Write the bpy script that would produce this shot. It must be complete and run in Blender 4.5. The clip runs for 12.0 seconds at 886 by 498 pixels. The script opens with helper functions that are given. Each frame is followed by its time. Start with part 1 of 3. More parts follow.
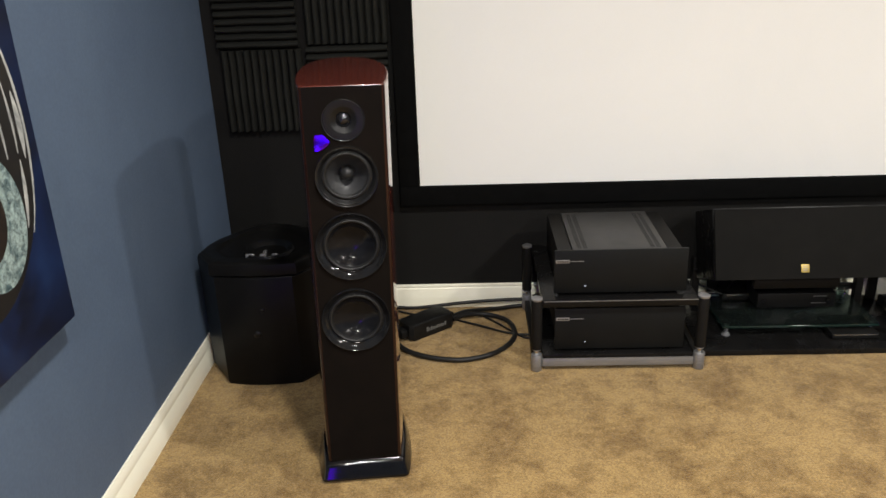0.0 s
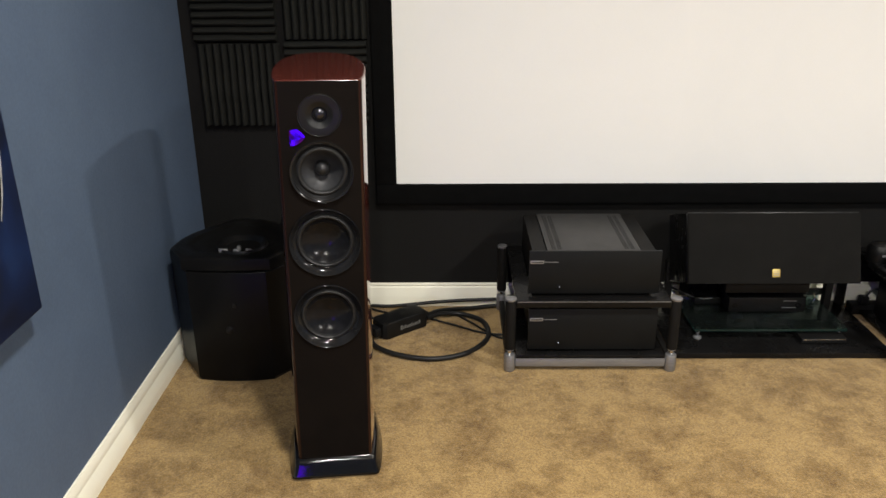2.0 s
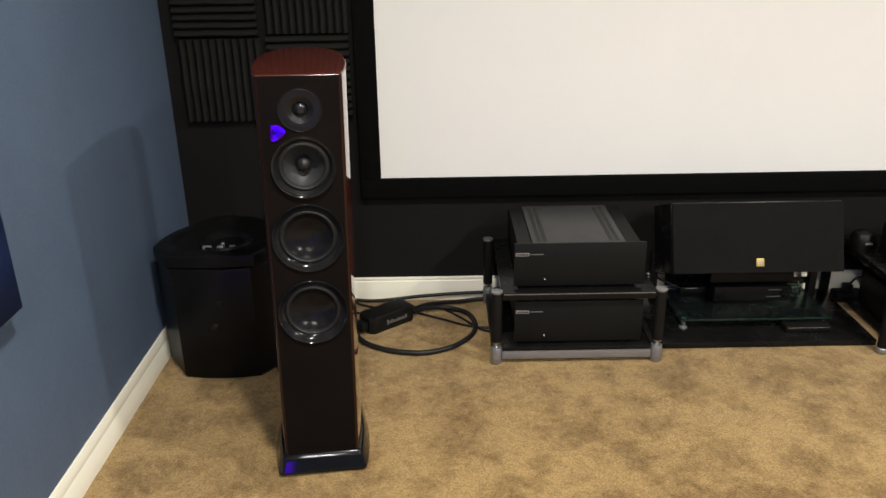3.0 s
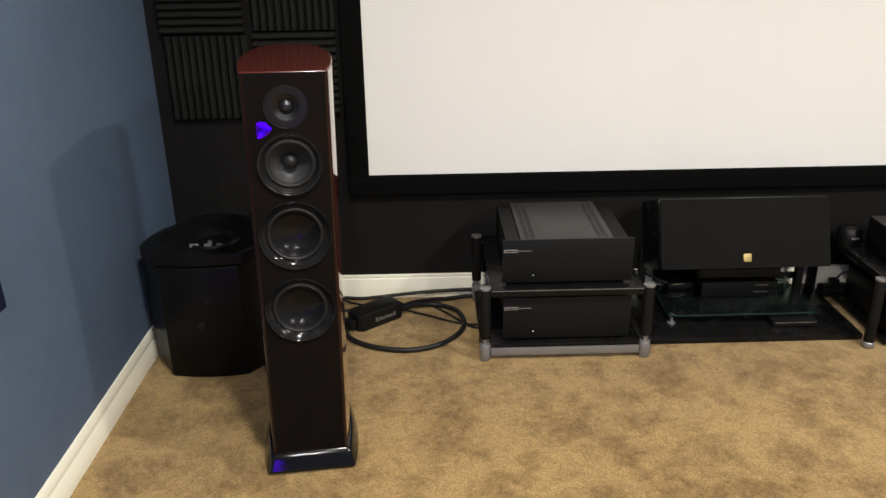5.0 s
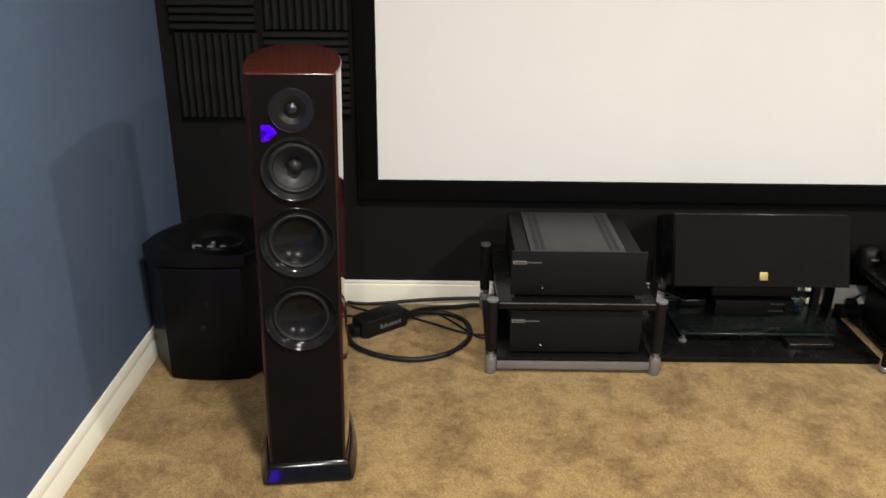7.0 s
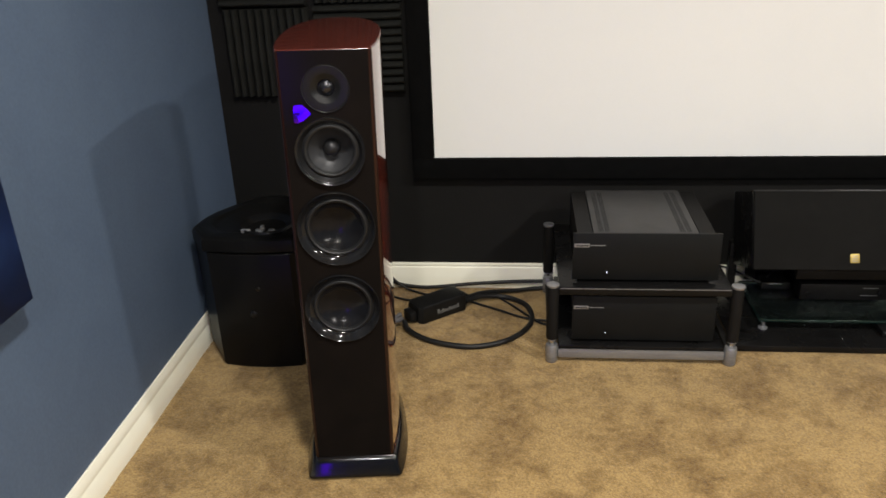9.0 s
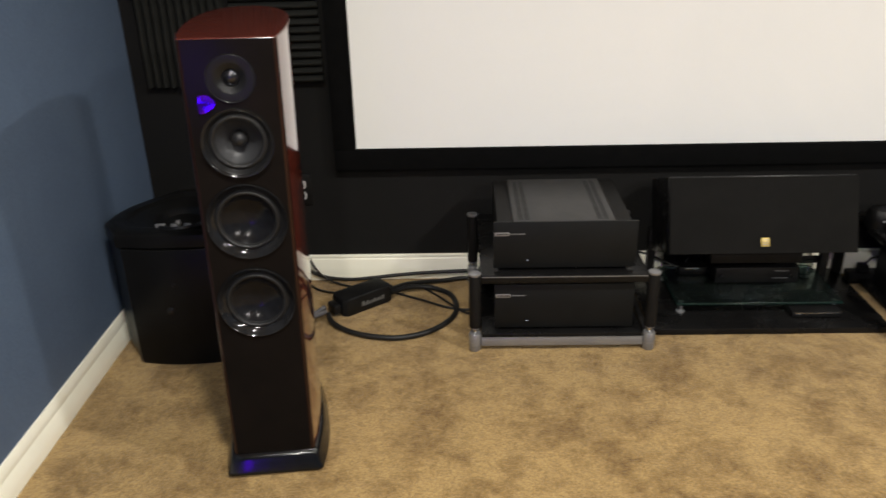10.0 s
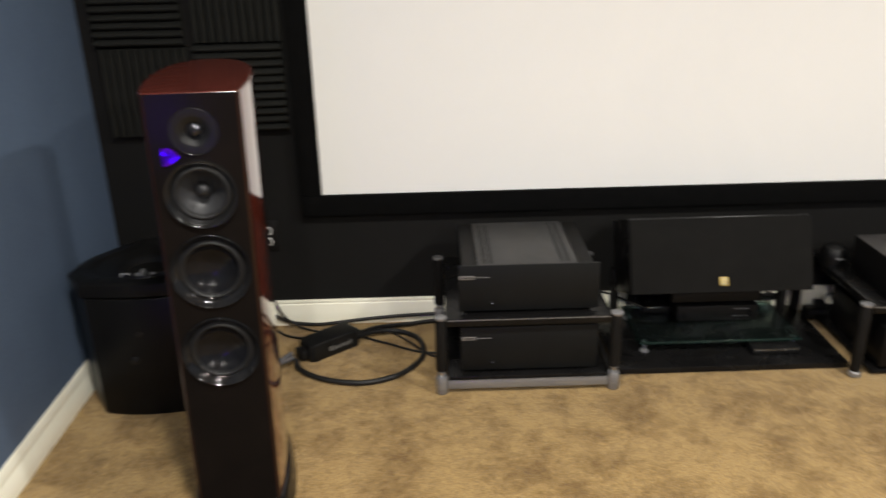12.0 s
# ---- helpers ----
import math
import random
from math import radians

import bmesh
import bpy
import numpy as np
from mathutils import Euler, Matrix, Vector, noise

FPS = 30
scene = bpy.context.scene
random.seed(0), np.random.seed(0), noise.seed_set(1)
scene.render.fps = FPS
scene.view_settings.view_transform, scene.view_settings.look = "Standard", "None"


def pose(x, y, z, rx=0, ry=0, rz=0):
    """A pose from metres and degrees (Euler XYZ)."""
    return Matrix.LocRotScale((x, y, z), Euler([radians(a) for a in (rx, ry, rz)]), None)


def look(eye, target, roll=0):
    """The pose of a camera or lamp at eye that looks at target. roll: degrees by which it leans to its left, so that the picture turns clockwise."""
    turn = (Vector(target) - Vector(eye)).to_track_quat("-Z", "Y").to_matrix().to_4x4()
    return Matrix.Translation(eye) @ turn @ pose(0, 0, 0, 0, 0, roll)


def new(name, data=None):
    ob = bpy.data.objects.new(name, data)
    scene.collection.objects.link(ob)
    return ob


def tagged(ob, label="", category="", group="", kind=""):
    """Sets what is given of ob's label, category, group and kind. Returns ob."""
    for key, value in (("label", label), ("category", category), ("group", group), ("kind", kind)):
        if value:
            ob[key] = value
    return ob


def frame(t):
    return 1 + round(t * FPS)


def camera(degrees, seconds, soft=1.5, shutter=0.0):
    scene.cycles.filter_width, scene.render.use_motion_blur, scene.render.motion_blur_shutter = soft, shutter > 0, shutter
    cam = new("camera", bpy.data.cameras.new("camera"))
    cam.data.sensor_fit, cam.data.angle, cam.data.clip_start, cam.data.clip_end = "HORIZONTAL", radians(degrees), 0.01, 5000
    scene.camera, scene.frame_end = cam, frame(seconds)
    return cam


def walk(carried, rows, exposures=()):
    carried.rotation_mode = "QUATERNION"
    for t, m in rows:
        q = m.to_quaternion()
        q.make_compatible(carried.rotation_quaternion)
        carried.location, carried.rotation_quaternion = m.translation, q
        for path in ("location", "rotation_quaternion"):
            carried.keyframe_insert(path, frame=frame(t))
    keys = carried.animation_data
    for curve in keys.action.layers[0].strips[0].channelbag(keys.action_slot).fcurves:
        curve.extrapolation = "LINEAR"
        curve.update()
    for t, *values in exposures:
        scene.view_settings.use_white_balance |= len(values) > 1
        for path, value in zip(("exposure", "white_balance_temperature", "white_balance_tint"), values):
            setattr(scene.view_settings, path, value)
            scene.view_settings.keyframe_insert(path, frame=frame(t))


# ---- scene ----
cam = camera(58.1, 12.0, shutter=0.5)
PATH = [
    (0, (0.307, 0.223, 1.426), (0.227, 2.083, 0.694), -2.1),
    (0.5, (0.313, 0.221, 1.421), (0.259, 2.083, 0.693), -1.5),
    (1, (0.314, 0.221, 1.423), (0.284, 2.083, 0.694), -1.6),
    (1.5, (0.315, 0.221, 1.421), (0.294, 2.083, 0.693), -0.8),
    (2, (0.314, 0.224, 1.419), (0.291, 2.085, 0.687), -0.4),
    (2.5, (0.32, 0.231, 1.418), (0.304, 2.089, 0.678), -0.6),
    (3, (0.329, 0.227, 1.418), (0.332, 2.082, 0.671), -0.9),
    (5, (0.335, 0.23, 1.416), (0.363, 2.082, 0.662), -0.9),
    (5.5, (0.339, 0.236, 1.417), (0.384, 2.086, 0.661), -0.8),
    (6, (0.346, 0.255, 1.415), (0.407, 2.101, 0.648), -0.2),
    (6.5, (0.349, 0.282, 1.412), (0.387, 2.126, 0.637), 0.4),
    (7, (0.348, 0.298, 1.419), (0.347, 2.151, 0.665), 0.6),
    (7.2, (0.362, 0.315, 1.422), (0.342, 2.171, 0.678), 0.5),
    (8.8, (0.424, 0.431, 1.397), (0.202, 2.251, 0.598), -2.3),
    (9, (0.42, 0.438, 1.393), (0.22, 2.254, 0.581), -2.2),
    (9.5, (0.435, 0.44, 1.389), (0.277, 2.25, 0.554), -2.0),
    (10, (0.48, 0.446, 1.385), (0.428, 2.263, 0.55), -1.4),
    (10.5, (0.507, 0.453, 1.391), (0.59, 2.277, 0.574), -0.9),
    (11, (0.514, 0.454, 1.396), (0.646, 2.286, 0.603), -1.3),
    (11.5, (0.523, 0.449, 1.399), (0.68, 2.288, 0.629), -1.5),
    (11.7, (0.521, 0.451, 1.406), (0.661, 2.294, 0.64), -1.5),
    (11.9, (0.497, 0.444, 1.407), (0.582, 2.296, 0.651), -1.4),
    (12, (0.501, 0.426, 1.412), (0.522, 2.281, 0.665), -1.4),
]
walk(cam, [(t, look(eye, target, roll)) for t, eye, target, roll in PATH],
     exposures=[(0, 0.03), (7.2, 0.03), (8.8, 0.0), (9.5, -0.04), (10.5, -0.02), (11.2, 0.08), (12, 0.05)])

# ---- world, lamps ----
world = bpy.data.worlds.new("room_dark")
world.use_nodes = True
world.node_tree.nodes["Background"].inputs[0].default_value = (0.02, 0.022, 0.026, 1)
world.node_tree.nodes["Background"].inputs[1].default_value = 0.3
scene.world = world
scene.view_settings.exposure = 0.0

LX, BY, CEIL = -0.675, 3.212, 2.44      # blue wall, screen wall, ceiling
RX, FY = 4.1, -3.4                      # walls that close the room
DOWNLIGHTS = [(0.39, 1.25, 47), (2.60, 1.10, 64), (0.30, -1.10, 60), (2.50, -1.10, 90), (0.35, -2.75, 18), (2.50, -2.75, 18)]


def downlamp(x, y, watts):
    data = bpy.data.lights.new("downlight_lamp", "AREA")
    data.shape, data.size, data.energy = "DISK", 0.15, watts
    data.color = (1.0, 0.965, 0.905)
    lamp = new("downlight_lamp", data)
    lamp.matrix_world = pose(x, y, CEIL - 0.012)


for lx, ly, lw in DOWNLIGHTS:
    downlamp(lx, ly, lw)


# ---- materials ----
def material(name, col, col2=None, rough=0.5, metal=0.0, scale=6.0, fine=0.0, bump=0.0, bump_scale=200.0, coat=0.0,
             stretch=(1, 1, 1), spec=0.5, contrast=(0.35, 0.65), rough_var=0.08, sheen=0.0, twist=0.6, rugged=0.62):
    m = bpy.data.materials.new(name)
    m.use_nodes = True
    nt = m.node_tree
    b = nt.nodes["Principled BSDF"]
    b.inputs["Metallic"].default_value = metal
    b.inputs["Specular IOR Level"].default_value = spec
    b.inputs["Coat Weight"].default_value = coat
    b.inputs["Coat Roughness"].default_value = 0.03
    b.inputs["Sheen Weight"].default_value = sheen
    co = nt.nodes.new("ShaderNodeTexCoord")
    mp = nt.nodes.new("ShaderNodeMapping")
    mp.inputs["Scale"].default_value = stretch
    nt.links.new(co.outputs["Object"], mp.inputs["Vector"])
    n1 = nt.nodes.new("ShaderNodeTexNoise")
    n1.inputs["Scale"].default_value = scale
    n1.inputs["Detail"].default_value = 8
    n1.inputs["Roughness"].default_value = rugged
    n1.inputs["Distortion"].default_value = twist
    nt.links.new(mp.outputs[0], n1.inputs["Vector"])
    rng = nt.nodes.new("ShaderNodeMapRange")
    rng.inputs[1].default_value, rng.inputs[2].default_value = contrast
    nt.links.new(n1.outputs["Fac"], rng.inputs[0])
    mix = nt.nodes.new("ShaderNodeMix")
    mix.data_type = "RGBA"
    c2 = col2 or tuple(c * 0.85 for c in col)
    mix.inputs["A"].default_value, mix.inputs["B"].default_value = (*col, 1), (*c2, 1)
    nt.links.new(rng.outputs[0], mix.inputs["Factor"])
    out = mix.outputs["Result"]
    n2 = nt.nodes.new("ShaderNodeTexNoise")
    n2.inputs["Scale"].default_value = bump_scale
    n2.inputs["Detail"].default_value = 3
    nt.links.new(mp.outputs[0], n2.inputs["Vector"])
    if fine:
        fr = nt.nodes.new("ShaderNodeMapRange")
        fr.inputs[1].default_value, fr.inputs[2].default_value = 0.3, 0.7
        fr.inputs[3].default_value, fr.inputs[4].default_value = 1 - fine, 1 + fine
        nt.links.new(n2.outputs["Fac"], fr.inputs[0])
        mul = nt.nodes.new("ShaderNodeVectorMath")
        mul.operation = "SCALE"
        nt.links.new(out, mul.inputs[0])
        nt.links.new(fr.outputs[0], mul.inputs["Scale"])
        out = mul.outputs[0]
    nt.links.new(out, b.inputs["Base Color"])
    rr = nt.nodes.new("ShaderNodeMapRange")
    rr.inputs[3].default_value, rr.inputs[4].default_value = max(0.01, rough - rough_var), min(1.0, rough + rough_var)
    nt.links.new(n1.outputs["Fac"], rr.inputs[0])
    nt.links.new(rr.outputs[0], b.inputs["Roughness"])
    if bump:
        bp = nt.nodes.new("ShaderNodeBump")
        bp.inputs["Strength"].default_value = bump
        bp.inputs["Distance"].default_value = 0.004
        nt.links.new(n2.outputs["Fac"], bp.inputs["Height"])
        nt.links.new(bp.outputs[0], b.inputs["Normal"])
    return m


def glow(name, col, strength):
    m = bpy.data.materials.new(name)
    m.use_nodes = True
    b = m.node_tree.nodes["Principled BSDF"]
    b.inputs["Base Color"].default_value = (*col, 1)
    b.inputs["Emission Color"].default_value = (*col, 1)
    b.inputs["Emission Strength"].default_value = strength
    return m


M_WALL = material("blue_wall_paint", (0.091, 0.129, 0.194), (0.082, 0.117, 0.180), 0.6, scale=3.5, fine=0.05, bump=0.22, bump_scale=110, rough_var=0.05, spec=0.3)
M_BLACKWALL = material("black_wall_paint", (0.0056, 0.0054, 0.0050), (0.0078, 0.0074, 0.007), 0.85, scale=3, fine=0.12, bump=0.25, bump_scale=220, spec=0.2)
M_TRIM = material("white_trim_paint", (0.93, 0.910, 0.765), (0.90, 0.87, 0.72), 0.35, scale=5, bump=0.05, bump_scale=60)
M_CEIL = material("white_ceiling_paint", (0.62, 0.615, 0.60), rough=0.9, scale=3, bump=0.3, bump_scale=90)


def carpet_material():
    """Tan plush pile: broad trodden patches, hand-sized mottling and fine tufts."""
    m = bpy.data.materials.new("tan_plush_carpet")
    m.use_nodes = True
    nt = m.node_tree
    b = nt.nodes["Principled BSDF"]
    b.inputs["Roughness"].default_value = 0.95
    b.inputs["Specular IOR Level"].default_value = 0.1
    b.inputs["Sheen Weight"].default_value = 0.2
    co = nt.nodes.new("ShaderNodeTexCoord")

    def noise(scale, detail, rugged, twist=0.0):
        n = nt.nodes.new("ShaderNodeTexNoise")
        n.inputs["Scale"].default_value, n.inputs["Detail"].default_value = scale, detail
        n.inputs["Roughness"].default_value, n.inputs["Distortion"].default_value = rugged, twist
        nt.links.new(co.outputs["Object"], n.inputs["Vector"])
        return n.outputs["Fac"]

    def ranged(src, a, c, lo, hi):
        r = nt.nodes.new("ShaderNodeMapRange")
        for k, v in ((1, a), (2, c), (3, lo), (4, hi)):
            r.inputs[k].default_value = v
        nt.links.new(src, r.inputs[0])
        return r.outputs[0]

    def maths(op, p, q):
        n = nt.nodes.new("ShaderNodeMath")
        n.operation = op
        nt.links.new(p, n.inputs[0])
        nt.links.new(q, n.inputs[1])
        return n.outputs[0]

    broad, patch, clump, tuft = noise(2.4, 3, 0.5, 0.3), noise(6.5, 6, 0.66, 0.25), noise(34, 4, 0.7), noise(170, 3, 0.65)
    blend = maths("ADD", ranged(broad, 0.3, 0.7, -0.22, 0.30), ranged(patch, 0.43, 0.60, 0.02, 0.72))
    blend = maths("ADD", blend, ranged(clump, 0.34, 0.66, -0.24, 0.28))
    mix = nt.nodes.new("ShaderNodeMix")
    mix.data_type = "RGBA"
    mix.inputs["A"].default_value, mix.inputs["B"].default_value = (0.352, 0.231, 0.089, 1), (0.170, 0.100, 0.032, 1)
    nt.links.new(blend, mix.inputs["Factor"])
    mul = nt.nodes.new("ShaderNodeVectorMath")
    mul.operation = "SCALE"
    nt.links.new(mix.outputs["Result"], mul.inputs[0])
    nt.links.new(ranged(tuft, 0.3, 0.7, 0.64, 1.36), mul.inputs["Scale"])
    nt.links.new(mul.outputs[0], b.inputs["Base Color"])
    bp = nt.nodes.new("ShaderNodeBump")
    bp.inputs["Strength"].default_value, bp.inputs["Distance"].default_value = 0.9, 0.004
    nt.links.new(tuft, bp.inputs["Height"])
    nt.links.new(bp.outputs[0], b.inputs["Normal"])
    return m


M_CARPET = carpet_material()
M_SCREEN = material("white_screen_fabric", (0.83, 0.823, 0.795), (0.80, 0.798, 0.775), 0.8, scale=1.2, fine=0.01, bump=0.04, bump_scale=400, spec=0.2)
M_VELVET = material("black_velvet", (0.003, 0.003, 0.003), (0.0045, 0.0045, 0.0045), 0.95, scale=30, spec=0.05)
M_FOAM = material("charcoal_foam", (0.0125, 0.0130, 0.0115), (0.0170, 0.0170, 0.0155), 0.95, scale=20, fine=0.25, bump=0.6, bump_scale=300, spec=0.1)
M_CHERRY = material("gloss_cherry_veneer", (0.125, 0.020, 0.010), (0.070, 0.011, 0.006), 0.10, scale=7, fine=0.18, bump_scale=40, coat=1.0, stretch=(6, 6, 0.5), rough_var=0.03)
M_CHERRYTOP = material("gloss_cherry_top_veneer", (0.062, 0.0122, 0.0082), (0.050, 0.0098, 0.0066), 0.26, scale=5, fine=0.04, bump_scale=40, coat=0.35, stretch=(3, 0.7, 3), rough_var=0.04)
M_EDGE = material("dark_cherry_edge", (0.020, 0.0065, 0.0045), (0.014, 0.005, 0.0035), 0.25, scale=7, coat=0.05, stretch=(6, 6, 0.5), spec=0.25, rough_var=0.04)
M_BAFFLE = material("dark_gloss_lacquer", (0.0060, 0.0050, 0.0045), (0.0080, 0.0063, 0.0055), 0.16, scale=9, spec=0.03, rough_var=0.03)
M_GLOSSBLACK = material("gloss_black_lacquer", (0.003, 0.003, 0.004), (0.0045, 0.0045, 0.005), 0.06, scale=9, spec=0.45, rough_var=0.02)
M_RUBBER = material("black_rubber", (0.0075, 0.0075, 0.008), (0.010, 0.010, 0.0105), 0.42, scale=30, spec=0.35)
M_RING = material("gloss_black_ring", (0.0085, 0.0085, 0.0090), (0.0115, 0.0115, 0.0120), 0.11, scale=30, spec=0.30, rough_var=0.02)
M_SURROUND = material("satin_grey_rubber", (0.0105, 0.0107, 0.0110), (0.0135, 0.0135, 0.0138), 0.44, scale=30, fine=0.08, spec=0.32)
M_MIDRING = material("satin_black_ring", (0.0068, 0.0068, 0.0070), (0.009, 0.009, 0.0092), 0.34, scale=30, spec=0.18, rough_var=0.03)
M_MIDCONE = material("grey_cone", (0.029, 0.030, 0.031), (0.023, 0.023, 0.025), 0.4, scale=40, spec=0.4)
M_PLUG = material("dark_satin_plug", (0.016, 0.0165, 0.017), (0.012, 0.012, 0.013), 0.35, scale=40, spec=0.3)
M_WOOFCONE = material("smoked_gloss_cone", (0.0060, 0.0060, 0.0070), (0.0085, 0.0085, 0.0095), 0.18, scale=25, spec=0.17, rough_var=0.04)
M_PLATE = material("satin_black_faceplate", (0.0045, 0.0045, 0.0048), (0.006, 0.006, 0.0063), 0.36, scale=30, fine=0.1, spec=0.3)
M_DOME = material("dark_metal_dome", (0.05, 0.05, 0.056), rough=0.2, metal=0.8, scale=60)
M_SUB = material("satin_black_cabinet", (0.0050, 0.0049, 0.0048), (0.0070, 0.0068, 0.0066), 0.36, scale=8, spec=0.12)
M_STEEL = material("brushed_silver", (0.31, 0.31, 0.31), (0.245, 0.245, 0.255), 0.38, metal=0.6, scale=12, fine=0.08, bump_scale=90, stretch=(1, 8, 8))
M_CHROME = material("chrome", (0.75, 0.75, 0.76), (0.65, 0.65, 0.66), 0.1, metal=1.0, scale=30, rough_var=0.03)
M_POWDER = material("black_powder_coat", (0.0078, 0.0074, 0.0070), (0.0105, 0.0100, 0.0095), 0.45, scale=15, fine=0.1, bump=0.1, bump_scale=500, spec=0.10)
M_SHELF = material("black_satin_shelf", (0.0052, 0.0050, 0.0050), (0.0072, 0.0070, 0.0070), 0.27, scale=6, spec=0.2)
M_AMPFRONT = material("black_anodised_panel", (0.0042, 0.0048, 0.0050), (0.0054, 0.0060, 0.0062), 0.5, scale=10, fine=0.08, bump_scale=300, spec=0.2)
M_AMPCOVER = material("dark_grey_steel_cover", (0.040, 0.039, 0.0385), (0.033, 0.0325, 0.032), 0.5, scale=8, fine=0.06, bump_scale=300, spec=0.35)
M_RECEIVER = material("charcoal_steel_cover", (0.030, 0.028, 0.028), (0.024, 0.0225, 0.0225), 0.5, scale=8, fine=0.06, bump_scale=300, spec=0.3)
M_GLASSEDGE = material("green_polished_glass_edge", (0.007, 0.021, 0.018), (0.004, 0.013, 0.011), 0.10, scale=12, spec=0.6)
# violet of the reflected light is put into this mirror's base colour
M_VIOLETGLINT = material("violet_reflection_mirror", (0.20, 0.02, 0.60), (0.12, 0.014, 0.40), rough=0.15, metal=1.0, scale=70, rough_var=0.05, twist=0.2)
M_PLINTH = material("polished_black_lacquer", (0.003, 0.003, 0.0035), (0.0045, 0.0045, 0.0048), 0.13, scale=9, spec=0.42, rough_var=0.04)
M_DEEP = material("deep_black_casing", (0.0034, 0.0033, 0.0033), (0.0046, 0.0045, 0.0045), 0.4, scale=12, fine=0.1, spec=0.2)
M_SLOT = material("slot_shadow_black", (0.008, 0.008, 0.008), rough=0.8)
M_TOPTRIM = material("polished_black_edge", (0.012, 0.012, 0.012), (0.016, 0.016, 0.016), 0.30, scale=20, spec=0.4, rough_var=0.04)
M_GRILLE = material("black_grille_cloth", (0.0076, 0.0074, 0.0069), (0.0098, 0.0095, 0.0089), 0.95, scale=14, fine=0.3, bump=0.4, bump_scale=700, spec=0.1)
M_GOLD = material("brushed_gold", (0.56, 0.42, 0.11), (0.46, 0.33, 0.08), 0.4, metal=0.45, scale=80)
M_CABLE = material("black_cable_jacket", (0.007, 0.007, 0.007), (0.011, 0.0105, 0.010), 0.5, scale=30, fine=0.2, bump_scale=250, spec=0.35)
M_GREYCABLE = material("grey_cable_jacket", (0.11, 0.105, 0.11), (0.07, 0.068, 0.07), 0.45, scale=30)
M_PRINT = material("pale_print", (0.12, 0.12, 0.115), rough=0.5, scale=20)
M_DIMPRINT = material("dim_grey_print", (0.16, 0.16, 0.16), rough=0.5, scale=20)
M_WHITEPLASTIC = material("white_plastic", (0.78, 0.78, 0.76), rough=0.35, scale=20)
M_BOX = material("black_moulded_plastic", (0.005, 0.005, 0.005), (0.007, 0.007, 0.007), 0.45, scale=20, bump=0.1, bump_scale=400, spec=0.22)
M_LED = glow("white_led", (0.75, 0.8, 1.0), 2.2)
M_LEDYELLOW = glow("yellow_led", (1.0, 0.72, 0.08), 1.6)
M_DISPLAY = glow("violet_display", (0.42, 0.40, 1.0), 0.9)
M_PURPLE = glow("violet_led_strip", (0.10, 0.0, 1.0), 13.0)
M_LENS = material("frosted_downlight_trim", (0.8, 0.8, 0.78), rough=0.5, scale=20)


def glass_material():
    m = bpy.data.materials.new("green_edged_glass")
    m.use_nodes = True
    b = m.node_tree.nodes["Principled BSDF"]
    b.inputs["Base Color"].default_value = (0.62, 0.80, 0.75, 1)
    b.inputs["Roughness"].default_value = 0.02
    b.inputs["Transmission Weight"].default_value = 0.994
    b.inputs["IOR"].default_value = 1.5
    return m


M_GLASS = glass_material()


def canvas_material():
    """Deep blue painted canvas with cloudy strokes."""
    m = bpy.data.materials.new("blue_painted_canvas")
    m.use_nodes = True
    nt = m.node_tree
    b = nt.nodes["Principled BSDF"]
    b.inputs["Roughness"].default_value = 0.45
    co = nt.nodes.new("ShaderNodeTexCoord")
    n = nt.nodes.new("ShaderNodeTexNoise")
    n.inputs["Scale"].default_value, n.inputs["Detail"].default_value, n.inputs["Distortion"].default_value = 3.6, 7, 1.2
    ramp = nt.nodes.new("ShaderNodeValToRGB")
    e = ramp.color_ramp.elements
    e[0].position, e[0].color = 0.34, (0.004, 0.006, 0.016, 1)
    e[1].position, e[1].color = 0.72, (0.020, 0.056, 0.175, 1)
    mid = e.new(0.52)
    mid.color = (0.008, 0.022, 0.085, 1)
    nt.links.new(co.outputs["Object"], n.inputs["Vector"])
    nt.links.new(n.outputs["Fac"], ramp.inputs[0])
    # brightest blue a hand above the lower edge, inky higher up
    sep = nt.nodes.new("ShaderNodeSeparateXYZ")
    nt.links.new(co.outputs["Object"], sep.inputs[0])
    tone = nt.nodes.new("ShaderNodeValToRGB")
    te = tone.color_ramp.elements
    te[0].position, te[0].color = 0.0, (0.50, 0.50, 0.50, 1)
    te[1].position, te[1].color = 0.42, (0.34, 0.40, 0.46, 1)
    peak = te.new(0.17)
    peak.color = (1.0, 1.0, 1.0, 1)
    nt.links.new(sep.outputs["Z"], tone.inputs[0])
    wash = nt.nodes.new("ShaderNodeMix")
    wash.data_type, wash.blend_type = "RGBA", "MULTIPLY"
    wash.inputs["Factor"].default_value = 1.0
    nt.links.new(ramp.outputs[0], wash.inputs["A"])
    nt.links.new(tone.outputs[0], wash.inputs["B"])
    nt.links.new(wash.outputs["Result"], b.inputs["Base Color"])
    w = nt.nodes.new("ShaderNodeTexNoise")
    w.inputs["Scale"].default_value = 500
    bp = nt.nodes.new("ShaderNodeBump")
    bp.inputs["Strength"].default_value, bp.inputs["Distance"].default_value = 0.2, 0.001
    nt.links.new(co.outputs["Object"], w.inputs["Vector"])
    nt.links.new(w.outputs["Fac"], bp.inputs["Height"])
    nt.links.new(bp.outputs[0], b.inputs["Normal"])
    return m


